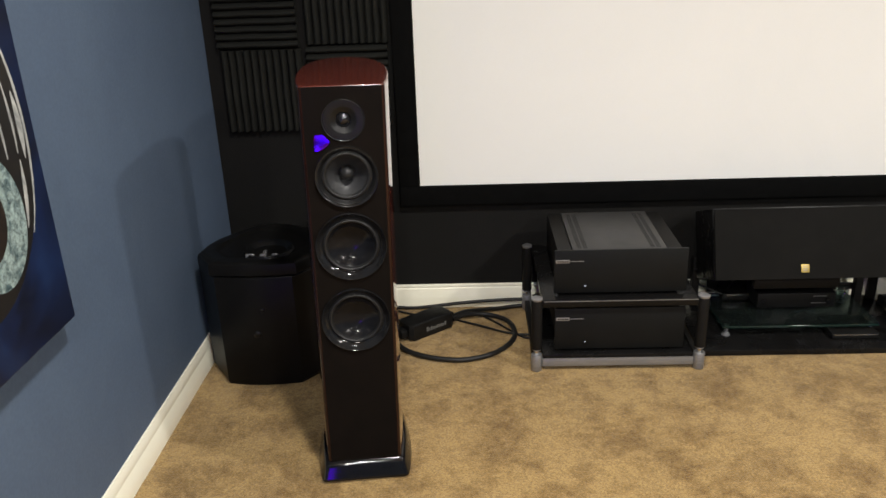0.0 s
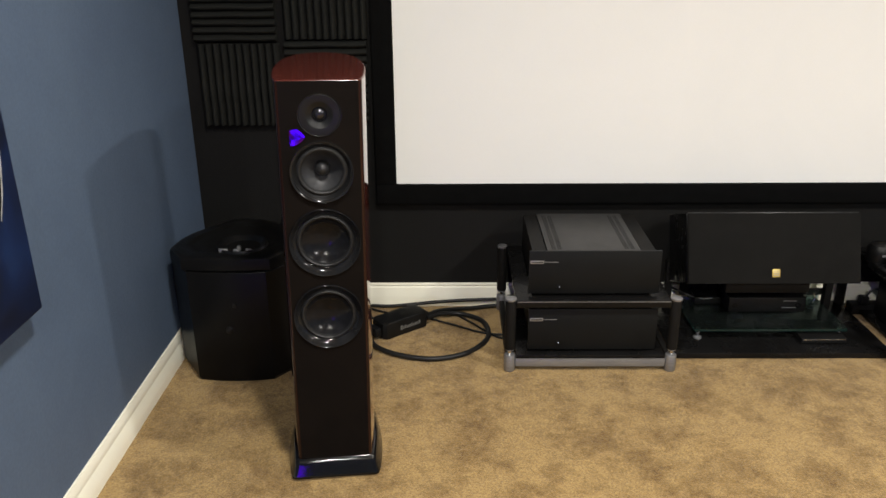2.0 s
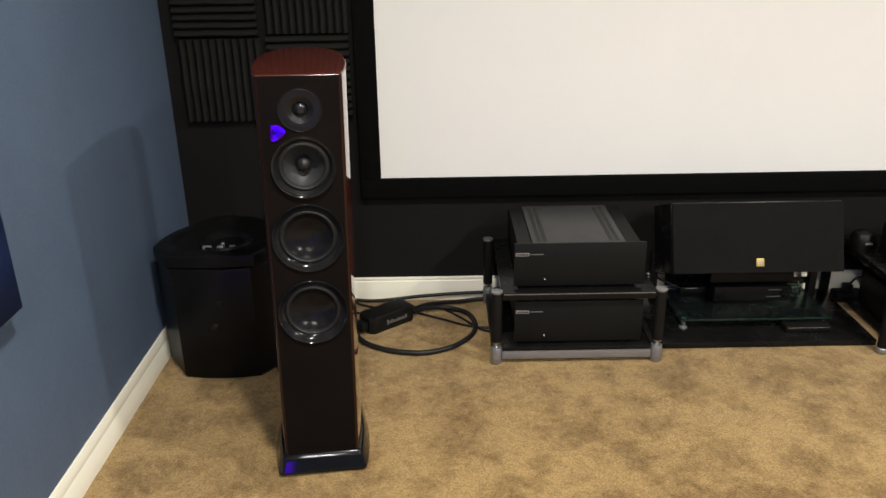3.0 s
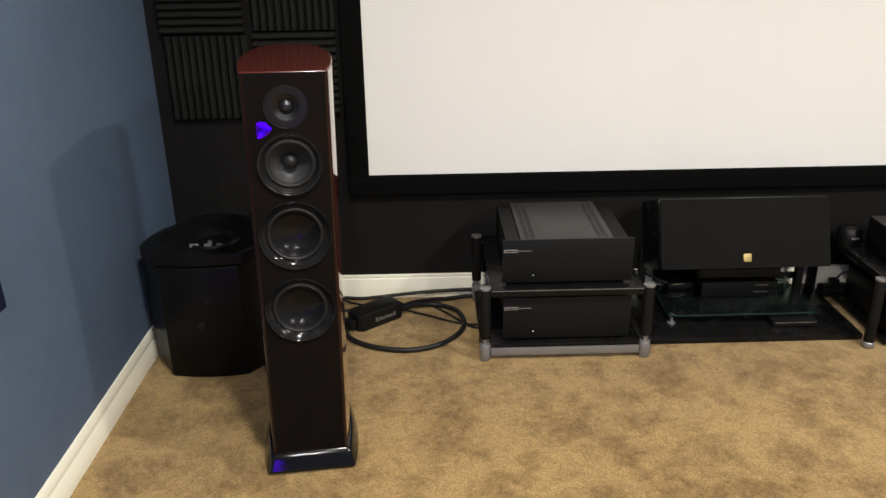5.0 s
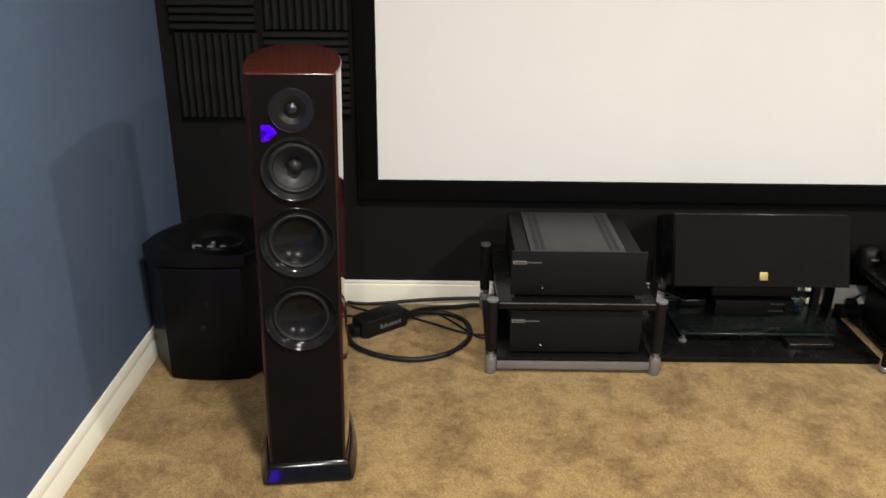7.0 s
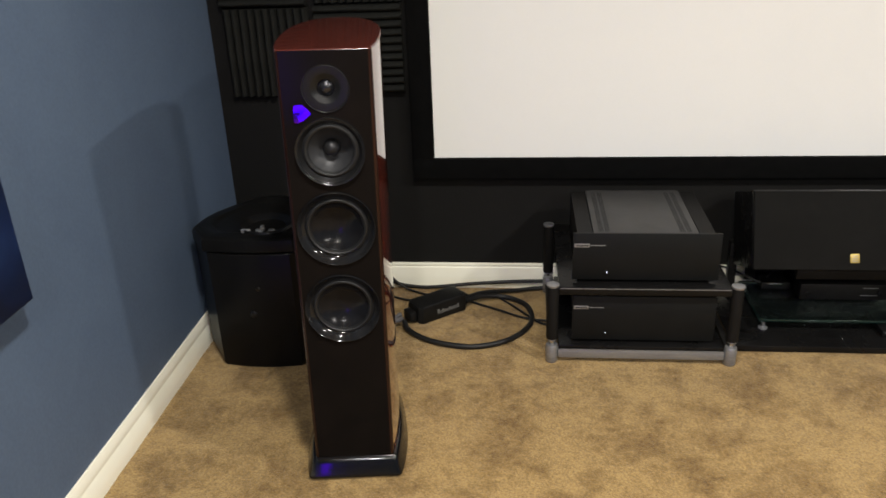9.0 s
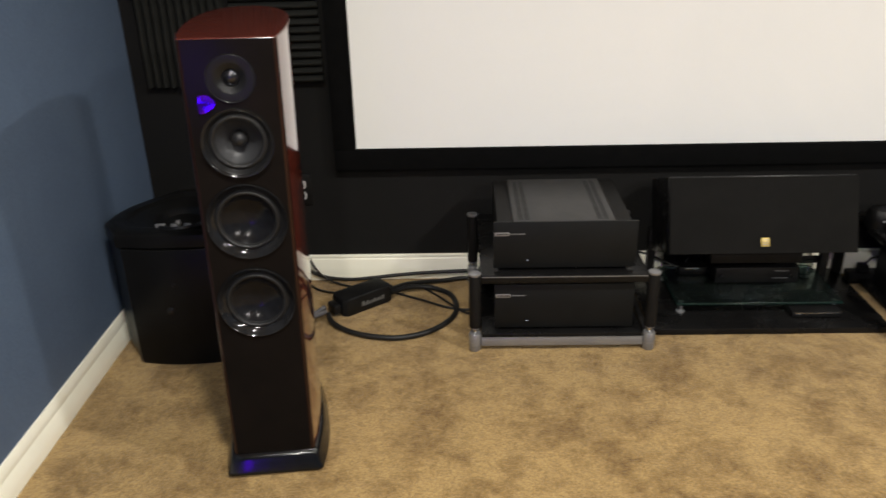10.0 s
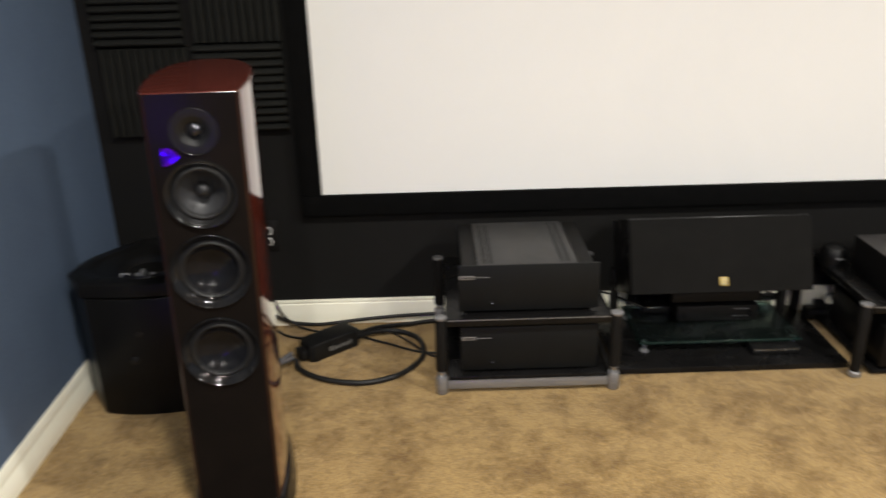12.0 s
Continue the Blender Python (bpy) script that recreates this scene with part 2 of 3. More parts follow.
M_CANVAS = canvas_material()
M_ICE = material("icy_teal_paint", (0.26, 0.34, 0.33), (0.03, 0.06, 0.07), 0.5, scale=42, fine=0.35, bump_scale=140, contrast=(0.44, 0.64))
M_UMBER = material("umber_paint", (0.020, 0.013, 0.009), (0.008, 0.006, 0.005), 0.5, scale=30)
M_STROKE = material("white_paint_stroke", (0.45, 0.46, 0.44), (0.20, 0.21, 0.21), 0.5, scale=25)
M_DARKPAINT = material("black_paint_shape", (0.0055, 0.0055, 0.006), (0.0095, 0.0080, 0.0070), 0.5, scale=9)


# ---- mesh helpers ----
def finish(name, bm, mat, angle=32):
    bmesh.ops.recalc_face_normals(bm, faces=bm.faces)
    me = bpy.data.meshes.new(name)
    bm.to_mesh(me)
    bm.free()
    me.shade_smooth()
    me.set_sharp_from_angle(angle=radians(angle))
    me.materials.append(mat)
    return me


def part(name, bm, mat, parent, label="", angle=32):
    ob = new(name, finish(name, bm, mat, angle))
    ob.parent = parent
    return tagged(ob, label)


def thing(name, m, label, category, group=""):
    ob = new(name)
    ob.empty_display_size = 0.05
    ob.matrix_world = m
    return tagged(ob, label, category, group)


def box(x0, x1, y0, y1, z0, z1, bevel=0.0, seg=2, bm=None):
    own = bm if bm is not None else bmesh.new()
    vs = [own.verts.new((x, y, z)) for x in (x0, x1) for y in (y0, y1) for z in (z0, z1)]
    fs = [own.faces.new([vs[i] for i in q]) for q in ((0, 1, 3, 2), (4, 6, 7, 5), (0, 4, 5, 1), (2, 3, 7, 6), (0, 2, 6, 4), (1, 5, 7, 3))]
    if bevel:
        edges = list({e for f in fs for e in f.edges})
        bmesh.ops.bevel(own, geom=edges, offset=bevel, segments=seg, profile=0.5, affect="EDGES")
    return own


def lathe(profile, seg=40, axis="z", bm=None, at=(0, 0, 0), close=True):
    """Turn a profile of (radius, height) round z, or round -y (height towards the front)."""
    own = bm if bm is not None else bmesh.new()
    rings = []
    for r, h in profile:
        ring = []
        for i in range(seg):
            a = 2 * math.pi * i / seg
            p = (r * math.cos(a), r * math.sin(a), h) if axis == "z" else (r * math.cos(a), -h, r * math.sin(a))
            ring.append(own.verts.new((p[0] + at[0], p[1] + at[1], p[2] + at[2])))
        rings.append(ring)
    for a, b in zip(rings, rings[1:]):
        for i in range(seg):
            j = (i + 1) % seg
            own.faces.new((a[i], a[j], b[j], b[i]))
    if close is True:
        own.faces.new(rings[0])
    if close:
        own.faces.new(rings[-1])
    return own


def prism(outline, levels, bm=None, cap=True):
    """Stack a plan outline at levels (z, inset scale about its middle)."""
    own = bm if bm is not None else bmesh.new()
    cx = sum(p[0] for p in outline) / len(outline)
    cy = sum(p[1] for p in outline) / len(outline)
    rings = [[own.verts.new((cx + (x - cx) * s, cy + (y - cy) * s, z)) for x, y in outline] for z, s in levels]
    n = len(outline)
    for a, b in zip(rings, rings[1:]):
        for i in range(n):
            own.faces.new((a[i], a[(i + 1) % n], b[(i + 1) % n], b[i]))
    if cap:
        own.faces.new(rings[0])
        own.faces.new(rings[-1])
    return own


def smooth_line(pts, steps=10):
    pts = [Vector(p) for p in pts]
    full = [pts[0] * 2 - pts[1], *pts, pts[-1] * 2 - pts[-2]]
    out = []
    for i in range(1, len(full) - 2):
        a, b, c, d = full[i - 1:i + 3]
        for k in range(steps):
            t = k / steps
            out.append(0.5 * (2 * b + (c - a) * t + (2 * a - 5 * b + 4 * c - d) * t * t + (3 * b - a - 3 * c + d) * t ** 3))
    out.append(pts[-1])
    return out


def tube(pts, radius, seg=10, steps=10, bm=None, flat=1.0):
    own = bm if bm is not None else bmesh.new()
    line = smooth_line(pts, steps)
    rings = []
    up = Vector((0.03, 0.05, 1))
    for i, p in enumerate(line):
        d = (line[min(i + 1, len(line) - 1)] - line[max(i - 1, 0)]).normalized()
        s = d.cross(up)
        s = s.normalized() if s.length > 1e-4 else Vector((1, 0, 0))
        u = s.cross(d).normalized()
        rings.append([own.verts.new(p + radius * (math.cos(2 * math.pi * k / seg) * s + flat * math.sin(2 * math.pi * k / seg) * u)) for k in range(seg)])
    for a, b in zip(rings, rings[1:]):
        for k in range(seg):
            own.faces.new((a[k], a[(k + 1) % seg], b[(k + 1) % seg], b[k]))
    own.faces.new(rings[0])
    own.faces.new(rings[-1])
    return own


def structure(name, bm, mat, label, angle=32):
    return tagged(new(name, finish(name, bm, mat, angle)), label, name.split("_")[0], kind="structure")


# ---- the room ----
def carpet_mesh():
    bm = bmesh.new()
    nx, ny = 150, 170
    x0, x1, y0, y1 = LX, RX, FY, BY
    grid = []
    for j in range(ny + 1):
        row = []
        for i in range(nx + 1):
            x, y = x0 + (x1 - x0) * i / nx, y0 + (y1 - y0) * j / ny
            z = 0.0025 * noise.noise((x * 9, y * 9, 0)) + 0.0015 * noise.noise((x * 31, y * 31, 4)) - 0.002
            row.append(bm.verts.new((x, y, z)))
        grid.append(row)
    for j in range(ny):
        for i in range(nx):
            bm.faces.new((grid[j][i], grid[j][i + 1], grid[j + 1][i + 1], grid[j + 1][i]))
    return bm


structure("floor", carpet_mesh(), M_CARPET, "mottled tan plush carpet with soft trodden patches", 80)
structure("wall_west", box(LX - 0.12, LX, FY, BY + 0.12, -0.02, CEIL), M_WALL, "matt slate blue painted wall")
structure("wall_north", box(LX + 0.0005, RX, BY, BY + 0.12, -0.02, CEIL), M_BLACKWALL, "flat black painted wall behind the screen")
structure("wall_east", box(RX, RX + 0.12, FY, BY + 0.12, -0.02, CEIL), M_WALL, "matt slate blue painted wall")
structure("wall_south", box(LX - 0.12, RX + 0.12, FY - 0.12, FY, -0.02, CEIL), M_WALL, "matt slate blue painted wall")
structure("ceiling", box(LX - 0.12, RX + 0.12, FY - 0.12, BY + 0.12, CEIL, CEIL + 0.1), M_CEIL, "plain white ceiling")

BASE_PROFILE = [(0.0, -0.005), (0.0190, -0.005), (0.0190, 0.034), (0.0178, 0.048), (0.0118, 0.080), (0.0090, 0.083), (0.0090, 0.0865), (0.0110, 0.0885), (0.0108, 0.0940), (0.0085, 0.0965), (0.0, 0.0968)]


WEST_PROFILE = [(0.0, -0.005), (0.0190, -0.005), (0.0190, 0.020), (0.0182, 0.027), (0.0125, 0.056), (0.0105, 0.060), (0.0098, 0.063), (0.0108, 0.067), (0.0100, 0.075), (0.0060, 0.094), (0.0045, 0.0965), (0.0, 0.0968)]


def baseboard(name, start, end, inward, profile):
    bm = bmesh.new()
    rings = []
    for p in (start, end):
        rings.append([bm.verts.new((p[0] + inward[0] * d, p[1] + inward[1] * d, z)) for d, z in profile])
    n = len(profile)
    for i in range(n - 1):
        bm.faces.new((rings[0][i], rings[0][i + 1], rings[1][i + 1], rings[1][i]))
    bm.faces.new(rings[0])
    bm.faces.new(rings[1])
    structure(name, bm, M_TRIM, "white moulded wooden baseboard")


baseboard("baseboard_west", (LX, FY), (LX, BY), (1, 0), WEST_PROFILE)
baseboard("baseboard_north", (LX + 0.019, BY), (RX, BY), (0, -1), BASE_PROFILE)


def downlight(x, y):
    t = thing("ceiling_light", pose(x, y, CEIL), "white round recessed ceiling downlight", "ceiling light", "recessed ceiling lights")
    part("trim_ring", lathe([(0.072, 0.0), (0.095, -0.001), (0.098, -0.005), (0.094, -0.008), (0.075, -0.008), (0.070, -0.004)], 32, close=False), M_LENS, t)


for lx, ly, lw in DOWNLIGHTS:
    downlight(lx, ly)

# violet strip low at the far end of the room, seen mirrored in the lacquer
t = thing("led_strip", pose(-0.29, -1.6, 0.0), "violet glowing light column standing on the carpet", "light column")
part("holder", box(-0.11, 0.11, -0.05, -0.012, 0.0, 0.50, 0.004), M_BOX, t)
part("light_bar", box(-0.10, 0.10, -0.0115, 0.0, 0.04, 0.48, 0.003), M_PURPLE, t)


# ---- projection screen ----
def projection_screen():
    x0, x1, z0, z1 = 0.100, 2.54, 0.525, 1.90
    f = 0.078
    t = thing("projection_screen", pose(0, BY, 0), "large white projection screen in a black velvet frame on the wall", "screen")
    part("screen_fabric", box(x0 - 0.01, x1 + 0.01, -0.026, -0.020, z0 - 0.01, z1 + 0.01), M_SCREEN, t, "bright white matt screen fabric")
    for nm, b in (("frame_bottom", (x0 - f, x1 + f, -0.042, -0.001, z0 - f, z0)), ("frame_top", (x0 - f, x1 + f, -0.042, -0.001, z1, z1 + f)),
                  ("frame_side", (x0 - f, x0, -0.042, -0.001, z0 + 0.0005, z1 - 0.0005)), ("frame_side", (x1, x1 + f, -0.042, -0.001, z0 + 0.0005, z1 - 0.0005))):
        part(nm, box(*b, 0.004), M_VELVET, t, "black velvet frame bar")


projection_screen()


# ---- foam tiles ----
def ridge_mesh(length, width, back, deep):
    """One rounded foam wedge along z, its root at y = -back."""
    bm = bmesh.new()
    n, m = 8, 7
    rows = []
    for j in range(m):
        v = -length / 2 + length * j / (m - 1)
        sway = 0.0012 * math.sin(j * 1.7)
        rows.append([bm.verts.new((width * (i / n - 0.5) + sway * math.sin(math.pi * i / n), -(back + deep * math.sin(math.pi * i / n) ** 0.75), v)) for i in range(n + 1)])
    for a, b in zip(rows, rows[1:]):
        for i in range(n):
            bm.faces.new((a[i], a[i + 1], b[i + 1], b[i]))
        bm.faces.new((a[n], a[0], b[0], b[n]))
    bm.faces.new(rows[0])
    bm.faces.new(rows[-1])
    return finish("ridge", bm, M_FOAM, 60)


RIDGES = 11
RIDGE = ridge_mesh(0.298, 0.300 / RIDGES - 0.0008, 0.0165, 0.025)


def foam_tile(x, z, upright):
    """One wedge foam tile, 0.30 square, with eleven rounded ridges."""
    t = thing("acoustic_foam_tile", pose(x, BY, z, 0, 0 if upright else 90), "charcoal wedge foam tile with %s ridges on the black wall" % ("upright" if upright else "level"), "foam tile", "foam tiles")
    part("backing", box(-0.150, 0.150, -0.016, -0.001, -0.150, 0.150, 0.002), M_FOAM, t)
    for k in range(RIDGES):
        r = new("ridge", RIDGE)
        r.parent = t
        r.location = (-0.150 + 0.300 * (k + 0.5) / RIDGES, random.uniform(-0.0012, 0.0012), 0)
        r.rotation_euler = (0, random.uniform(-0.006, 0.006), 0)


for fx, fz, fu in ((-0.470, 1.212, False), (-0.465, 0.908, True), (-0.142, 1.222, True), (-0.145, 0.915, False)):
    foam_tile(fx, fz, fu)


# ---- wall outlet ----
def wall_outlet():
    t = thing("wall_outlet", pose(-0.116, BY, 0.364), "black wall outlet plate with white sockets", "outlet")
    part("plate", box(-0.037, 0.037, -0.007, -0.0005, -0.060, 0.060, 0.003), M_BOX, t)
    for dz in (0.021, -0.021):
        hoop = [(-0.012, 0.0125), (0.004, 0.0135), (0.0125, 0.010), (0.0150, 0.0), (0.0125, -0.010), (0.006, -0.0135)]
        part("socket_ring", tube([(x, -0.0095, dz + z) for x, z in hoop], 0.0024, 8, 6), M_WHITEPLASTIC, t, "white socket surround")
        part("socket_face", lathe([(0.0115, 0.006), (0.0115, 0.0085), (0.004, 0.0088)], 24, axis="y", at=(0.0, 0, dz)), M_BOX, t)


wall_outlet()


# ---- wall painting ----
def wall_painting():
    t = thing("wall_painting", pose(LX, 1.868, 0.631), "deep blue canvas painting with black and icy white swirls", "painting")
    w, h, d = 0.95, 1.15, 0.050
    part("canvas", box(0.001, d, -w, 0, 0, h, 0.003), M_CANVAS, t)
    face = d + 0.001

    def flat(poly, x):
        bm = bmesh.new()
        front = [bm.verts.new((x, y, z)) for y, z in poly]
        rear = [bm.verts.new((d - 0.001, y, z)) for y, z in poly]
        bm.faces.new(front)
        for i in range(len(poly)):
            j = (i + 1) % len(poly)
            bm.faces.new((front[i], front[j], rear[j], rear[i]))
        return bm

    def oval(cy, cz, ry, rz, lean, n=40):
        out = []
        for i in range(n):
            a = 2 * math.pi * i / n
            u, v = ry * math.cos(a), rz * math.sin(a)
            out.append((cy + u * math.cos(lean) - v * math.sin(lean), cz + u * math.sin(lean) + v * math.cos(lean)))
        return out

    part("dark_shape", flat(oval(-0.30, 0.46, 0.270, 0.345, 0.0, 56), face), M_DARKPAINT, t, "black painted oval")
    part("ice_shape", flat(oval(-0.215, 0.30, 0.110, 0.137, 0.0, 48), face + 0.0006), M_ICE, t, "icy teal painted ring")
    part("umber_shape", flat(oval(-0.245, 0.31, 0.072, 0.085, 0.0), face + 0.0012), M_UMBER, t, "dark brown painted heart of the ring")
    for cy, cz, ry, rz, a0, a1, r in ((-0.30, 0.46, 0.263, 0.375, -36, 44, 0.0035), (-0.30, 0.46, 0.247, 0.350, -11, 12, 0.0085), (-0.30, 0.42, 0.222, 0.350, -28, -4, 0.0055),
                                      (-0.30, 0.46, 0.222, 0.360, -8, 16, 0.003), (-0.30, 0.43, 0.180, 0.330, -4, 14, 0.003)):
        pts = [(face + 0.0008, cy + ry * math.cos(radians(a0 + (a1 - a0) * k / 9)), cz + rz * math.sin(radians(a0 + (a1 - a0) * k / 9))) for k in range(10)]
        bm = bmesh.new()
        line = smooth_line(pts, 5)
        prev = None
        for k, p in enumerate(line):
            wdt = r * math.sin(math.pi * (k + 0.3) / (len(line) + 0.2)) + 0.0006
            d1 = (line[min(k + 1, len(line) - 1)] - line[max(k - 1, 0)]).normalized()
            s = Vector((0, d1.z, -d1.y)) * wdt
            cur = [bm.verts.new(p + s), bm.verts.new(p - s), bm.verts.new(p - s - Vector((0.0012, 0, 0))), bm.verts.new(p + s - Vector((0.0012, 0, 0)))]
            if prev:
                for i in range(4):
                    bm.faces.new((prev[i], prev[(i + 1) % 4], cur[(i + 1) % 4], cur[i]))
            else:
                bm.faces.new(cur)
            prev = cur
        bm.faces.new(prev)
        part("brush_stroke", bm, M_STROKE, t, "white curved brush stroke")


wall_painting()


# ---- tower speaker ----
def tower_speaker():
    t = thing("tower_speaker", pose(-0.016, 2.094, 0.0, 0.6, 0.9, 7.5), "tall cherry tower speaker with glossy dark front and four drivers", "speaker")
    # plan of the cabinet: flat front, bowed sides, narrow back
    half = [(0.094, 0.0), (0.0985, 0.0012), (0.1010, 0.0042), (0.1022, 0.009), (0.1075, 0.04), (0.1122, 0.08), (0.1150, 0.13), (0.1155, 0.18), (0.1135, 0.23), (0.1085, 0.28), (0.1000, 0.325), (0.087, 0.367), (0.068, 0.402), (0.045, 0.426), (0.018, 0.438)]
    outline = half + [(-x, y) for x, y in reversed(half)]
    z0, z1 = 0.058, 1.108
    bm = bmesh.new()
    lo = [bm.verts.new((x, y, z0)) for x, y in outline]
    hi = [bm.verts.new((x, y, z1 - 0.001)) for x, y in outline]
    n = len(outline)
    for i in range(3, n - 4):
        bm.faces.new((lo[i], lo[i + 1], hi[i + 1], hi[i]))
    bm.faces.new(lo)
    cabinet = part("cabinet", bm, M_CHERRY, t, "high-gloss cherry veneer shell", 25)
    part("top_panel", prism(outline, [(z1 - 0.0010, 1.0), (z1 + 0.0005, 0.996), (z1 + 0.0018, 0.985), (z1 + 0.0022, 0.96)]), M_CHERRYTOP, t, "cherry veneer top", 50)
    # baffle with real openings for the drivers
    drivers = [("tweeter", 1.027, 0.050), ("midrange_driver", 0.888, 0.074), ("woofer", 0.704, 0.090), ("woofer", 0.498, 0.090)]
    bm = bmesh.new()
    w = 0.094
    cells = [(0.966, z1 - 0.001), (0.800, 0.966), (0.598, 0.800), (0.396, 0.598)]
    solid = [(z0, 0.396)]
    for a, b in solid:
        bm.faces.new([bm.verts.new(p) for p in ((-w, 0, a), (w, 0, a), (w, 0, b), (-w, 0, b))])
    for sx in (1, -1):
        eb = bmesh.new()
        cols = [[eb.verts.new((sx * x, y, z)) for z in (z0, z1 - 0.001)] for x, y in half[:4]]
        for p, q in zip(cols, cols[1:]):
            eb.faces.new((p[0], p[1], q[1], q[0]))
        part("baffle_edge", eb, M_EDGE, t, "rounded cherry veneer edge", 60)
    for (nm, zc, r), (a, b) in zip(drivers, cells):
        seg = 48
        inner, outer, deep = [], [], []
        for i in range(seg):
            ang = 2 * math.pi * i / seg
            cx, cz = math.cos(ang), math.sin(ang)
            k = min(w / abs(cx) if abs(cx) > 1e-6 else 9, ((b - zc) if cz > 0 else (zc - a)) / abs(cz) if abs(cz) > 1e-6 else 9)
            inner.append(bm.verts.new((r * cx, 0, zc + r * cz)))
            deep.append(bm.verts.new((r * cx, 0.012, zc + r * cz)))
            outer.append(bm.verts.new((k * cx, 0, zc + k * cz)))
        for i in range(seg):
            j = (i + 1) % seg
            bm.faces.new((inner[i], inner[j], outer[j], outer[i]))
            bm.faces.new((inner[i], inner[j], deep[j], deep[i]))
        for sx, sz in ((1, 1), (-1, 1), (-1, -1), (1, -1)):
            corner = (sx * w, 0, b if sz > 0 else a)
            ang = math.atan2(corner[2] - zc, corner[0]) % (2 * math.pi)
            i = int(ang / (2 * math.pi) * seg) % seg
            bm.faces.new((outer[i], bm.verts.new(corner), outer[(i + 1) % seg]))
    bmesh.ops.remove_doubles(bm, verts=bm.verts, dist=1e-5)
    part("baffle", bm, M_BAFFLE, t, "dark high-gloss lacquered front baffle")
    zt = drivers[0][1]
    tw = part("tweeter", lathe([(0.050, -0.010), (0.050, 0.001), (0.0485, 0.0025), (0.034, 0.0025), (0.030, 0.0015), (0.021, -0.004), (0.019, -0.0045), (0.0185, -0.011)], 48, "y", at=(0, 0, zt), close=False), M_PLATE, t, "satin black tweeter faceplate")
    part("trim_ring", lathe([(0.0494, 0.0012), (0.0502, 0.0019), (0.0514, 0.0030), (0.0520, 0.0029), (0.0522, 0.0003)], 48, "y", at=(0, 0, zt), close=False), M_RING, tw, "thin glossy rim", 70)
    part("dome", lathe([(0.0183, -0.008), (0.0165, -0.0060), (0.0150, -0.008), (0.0115, -0.005), (0.009, -0.0028), (0.0055, -0.0012), (0.002, -0.0007)], 32, "y", at=(0, 0, zt), close="last"), M_DOME, tw, "small metal dome")
    zm = drivers[1][1]
    md = part("midrange_driver", lathe([(0.074, -0.010), (0.074, 0.003), (0.0728, 0.0048), (0.0708, 0.0054), (0.069, 0.0036), (0.066, -0.0012), (0.062, -0.0055)], 48, "y", at=(0, 0, zm), close=False), M_MIDRING, t, "satin black mid driver frame ring")
    part("trim_ring", lathe([(0.0712, 0.0048), (0.0728, 0.0052), (0.0748, 0.0066), (0.0762, 0.0084), (0.0770, 0.0082), (0.0772, 0.0003)], 56, "y", at=(0, 0, zm), close=False), M_RING, md, "thin glossy rim", 70)
    part("surround", lathe([(0.063, -0.0055), (0.060, -0.0025), (0.056, -0.0015), (0.052, -0.0030), (0.049, -0.0080)], 48, "y", at=(0, 0, zm), close=False), M_SURROUND, md)
    part("cone", lathe([(0.0495, -0.0080), (0.042, -0.0190), (0.032, -0.0300), (0.024, -0.0370), (0.018, -0.0410)], 48, "y", at=(0, 0, zm), close=False), M_MIDCONE, md, "grey satin cone")
    part("dust_cap", lathe([(0.0185, -0.046), (0.0185, -0.034), (0.0172, -0.0270), (0.0140, -0.0205), (0.0095, -0.0160), (0.0045, -0.0138), (0.0015, -0.0132)], 32, "y", at=(0, 0, zm)), M_PLUG, md, "rounded phase plug")
    for k in range(2):
        zw = drivers[2 + k][1]
        wf = part("woofer", lathe([(0.0895, -0.010), (0.0895, 0.0060), (0.0888, 0.0063), (0.0872, 0.0045), (0.0845, 0.0005), (0.0810, -0.0045), (0.0765, -0.0090), (0.072, -0.0112)], 56, "y", at=(0, 0, zw), close=False), M_RING, t, "glossy black woofer trim ring")
        part("surround", lathe([(0.0725, -0.0110), (0.070, -0.0065), (0.066, -0.0045), (0.0625, -0.0065), (0.060, -0.0130)], 56, "y", at=(0, 0, zw), close=False), M_SURROUND, wf)
        part("cone", lathe([(0.0603, -0.0130), (0.052, -0.0200), (0.042, -0.0260), (0.030, -0.0305), (0.018, -0.0330), (0.006, -0.0340), (0.001, -0.0340)], 56, "y", at=(0, 0, zw), close="last"), M_WOOFCONE, wf, "smoked glossy dished cone")
    # mirror inlay added between tweeter and midrange, set slightly askew to hold the violet reflection
    bm = bmesh.new()
    wedge = [(-0.0725, 0.9525), (-0.0738, 0.961), (-0.0742, 0.972), (-0.0736, 0.984), (-0.0715, 0.9930), (-0.0600, 0.9945), (-0.0510, 0.9940), (-0.0455, 0.9895), (-0.0405, 0.9845), (-0.0365, 0.9795),
             (-0.0345, 0.9740), (-0.0380, 0.9690), (-0.0440, 0.9635), (-0.0520, 0.9575), (-0.0620, 0.9530)]
    ring0 = [bm.verts.new((x, -0.0003, z)) for x, z in wedge]
    ring1 = [bm.verts.new((-0.056 + (x + 0.056) * 0.94, -0.0018 + math.tan(radians(1.8)) * (z - 0.974) - 0.066 * (x + 0.079) + 0.64 * (x + 0.079) ** 2, 0.974 + (z - 0.974) * 0.94)) for x, z in wedge]
    for i in range(len(wedge)):
        j = (i + 1) % len(wedge)
        bm.faces.new((ring0[i], ring0[j], ring1[j], ring1[i]))
    mid = [bm.verts.new((v.co.x, v.co.y, 0.974 + (v.co.z - 0.974) * 0.3)) for v in ring1]
    for i in range(len(wedge)):
        j = (i + 1) % len(wedge)
        bm.faces.new((ring1[i], ring1[j], mid[j], mid[i]))
    bm.faces.new(mid)
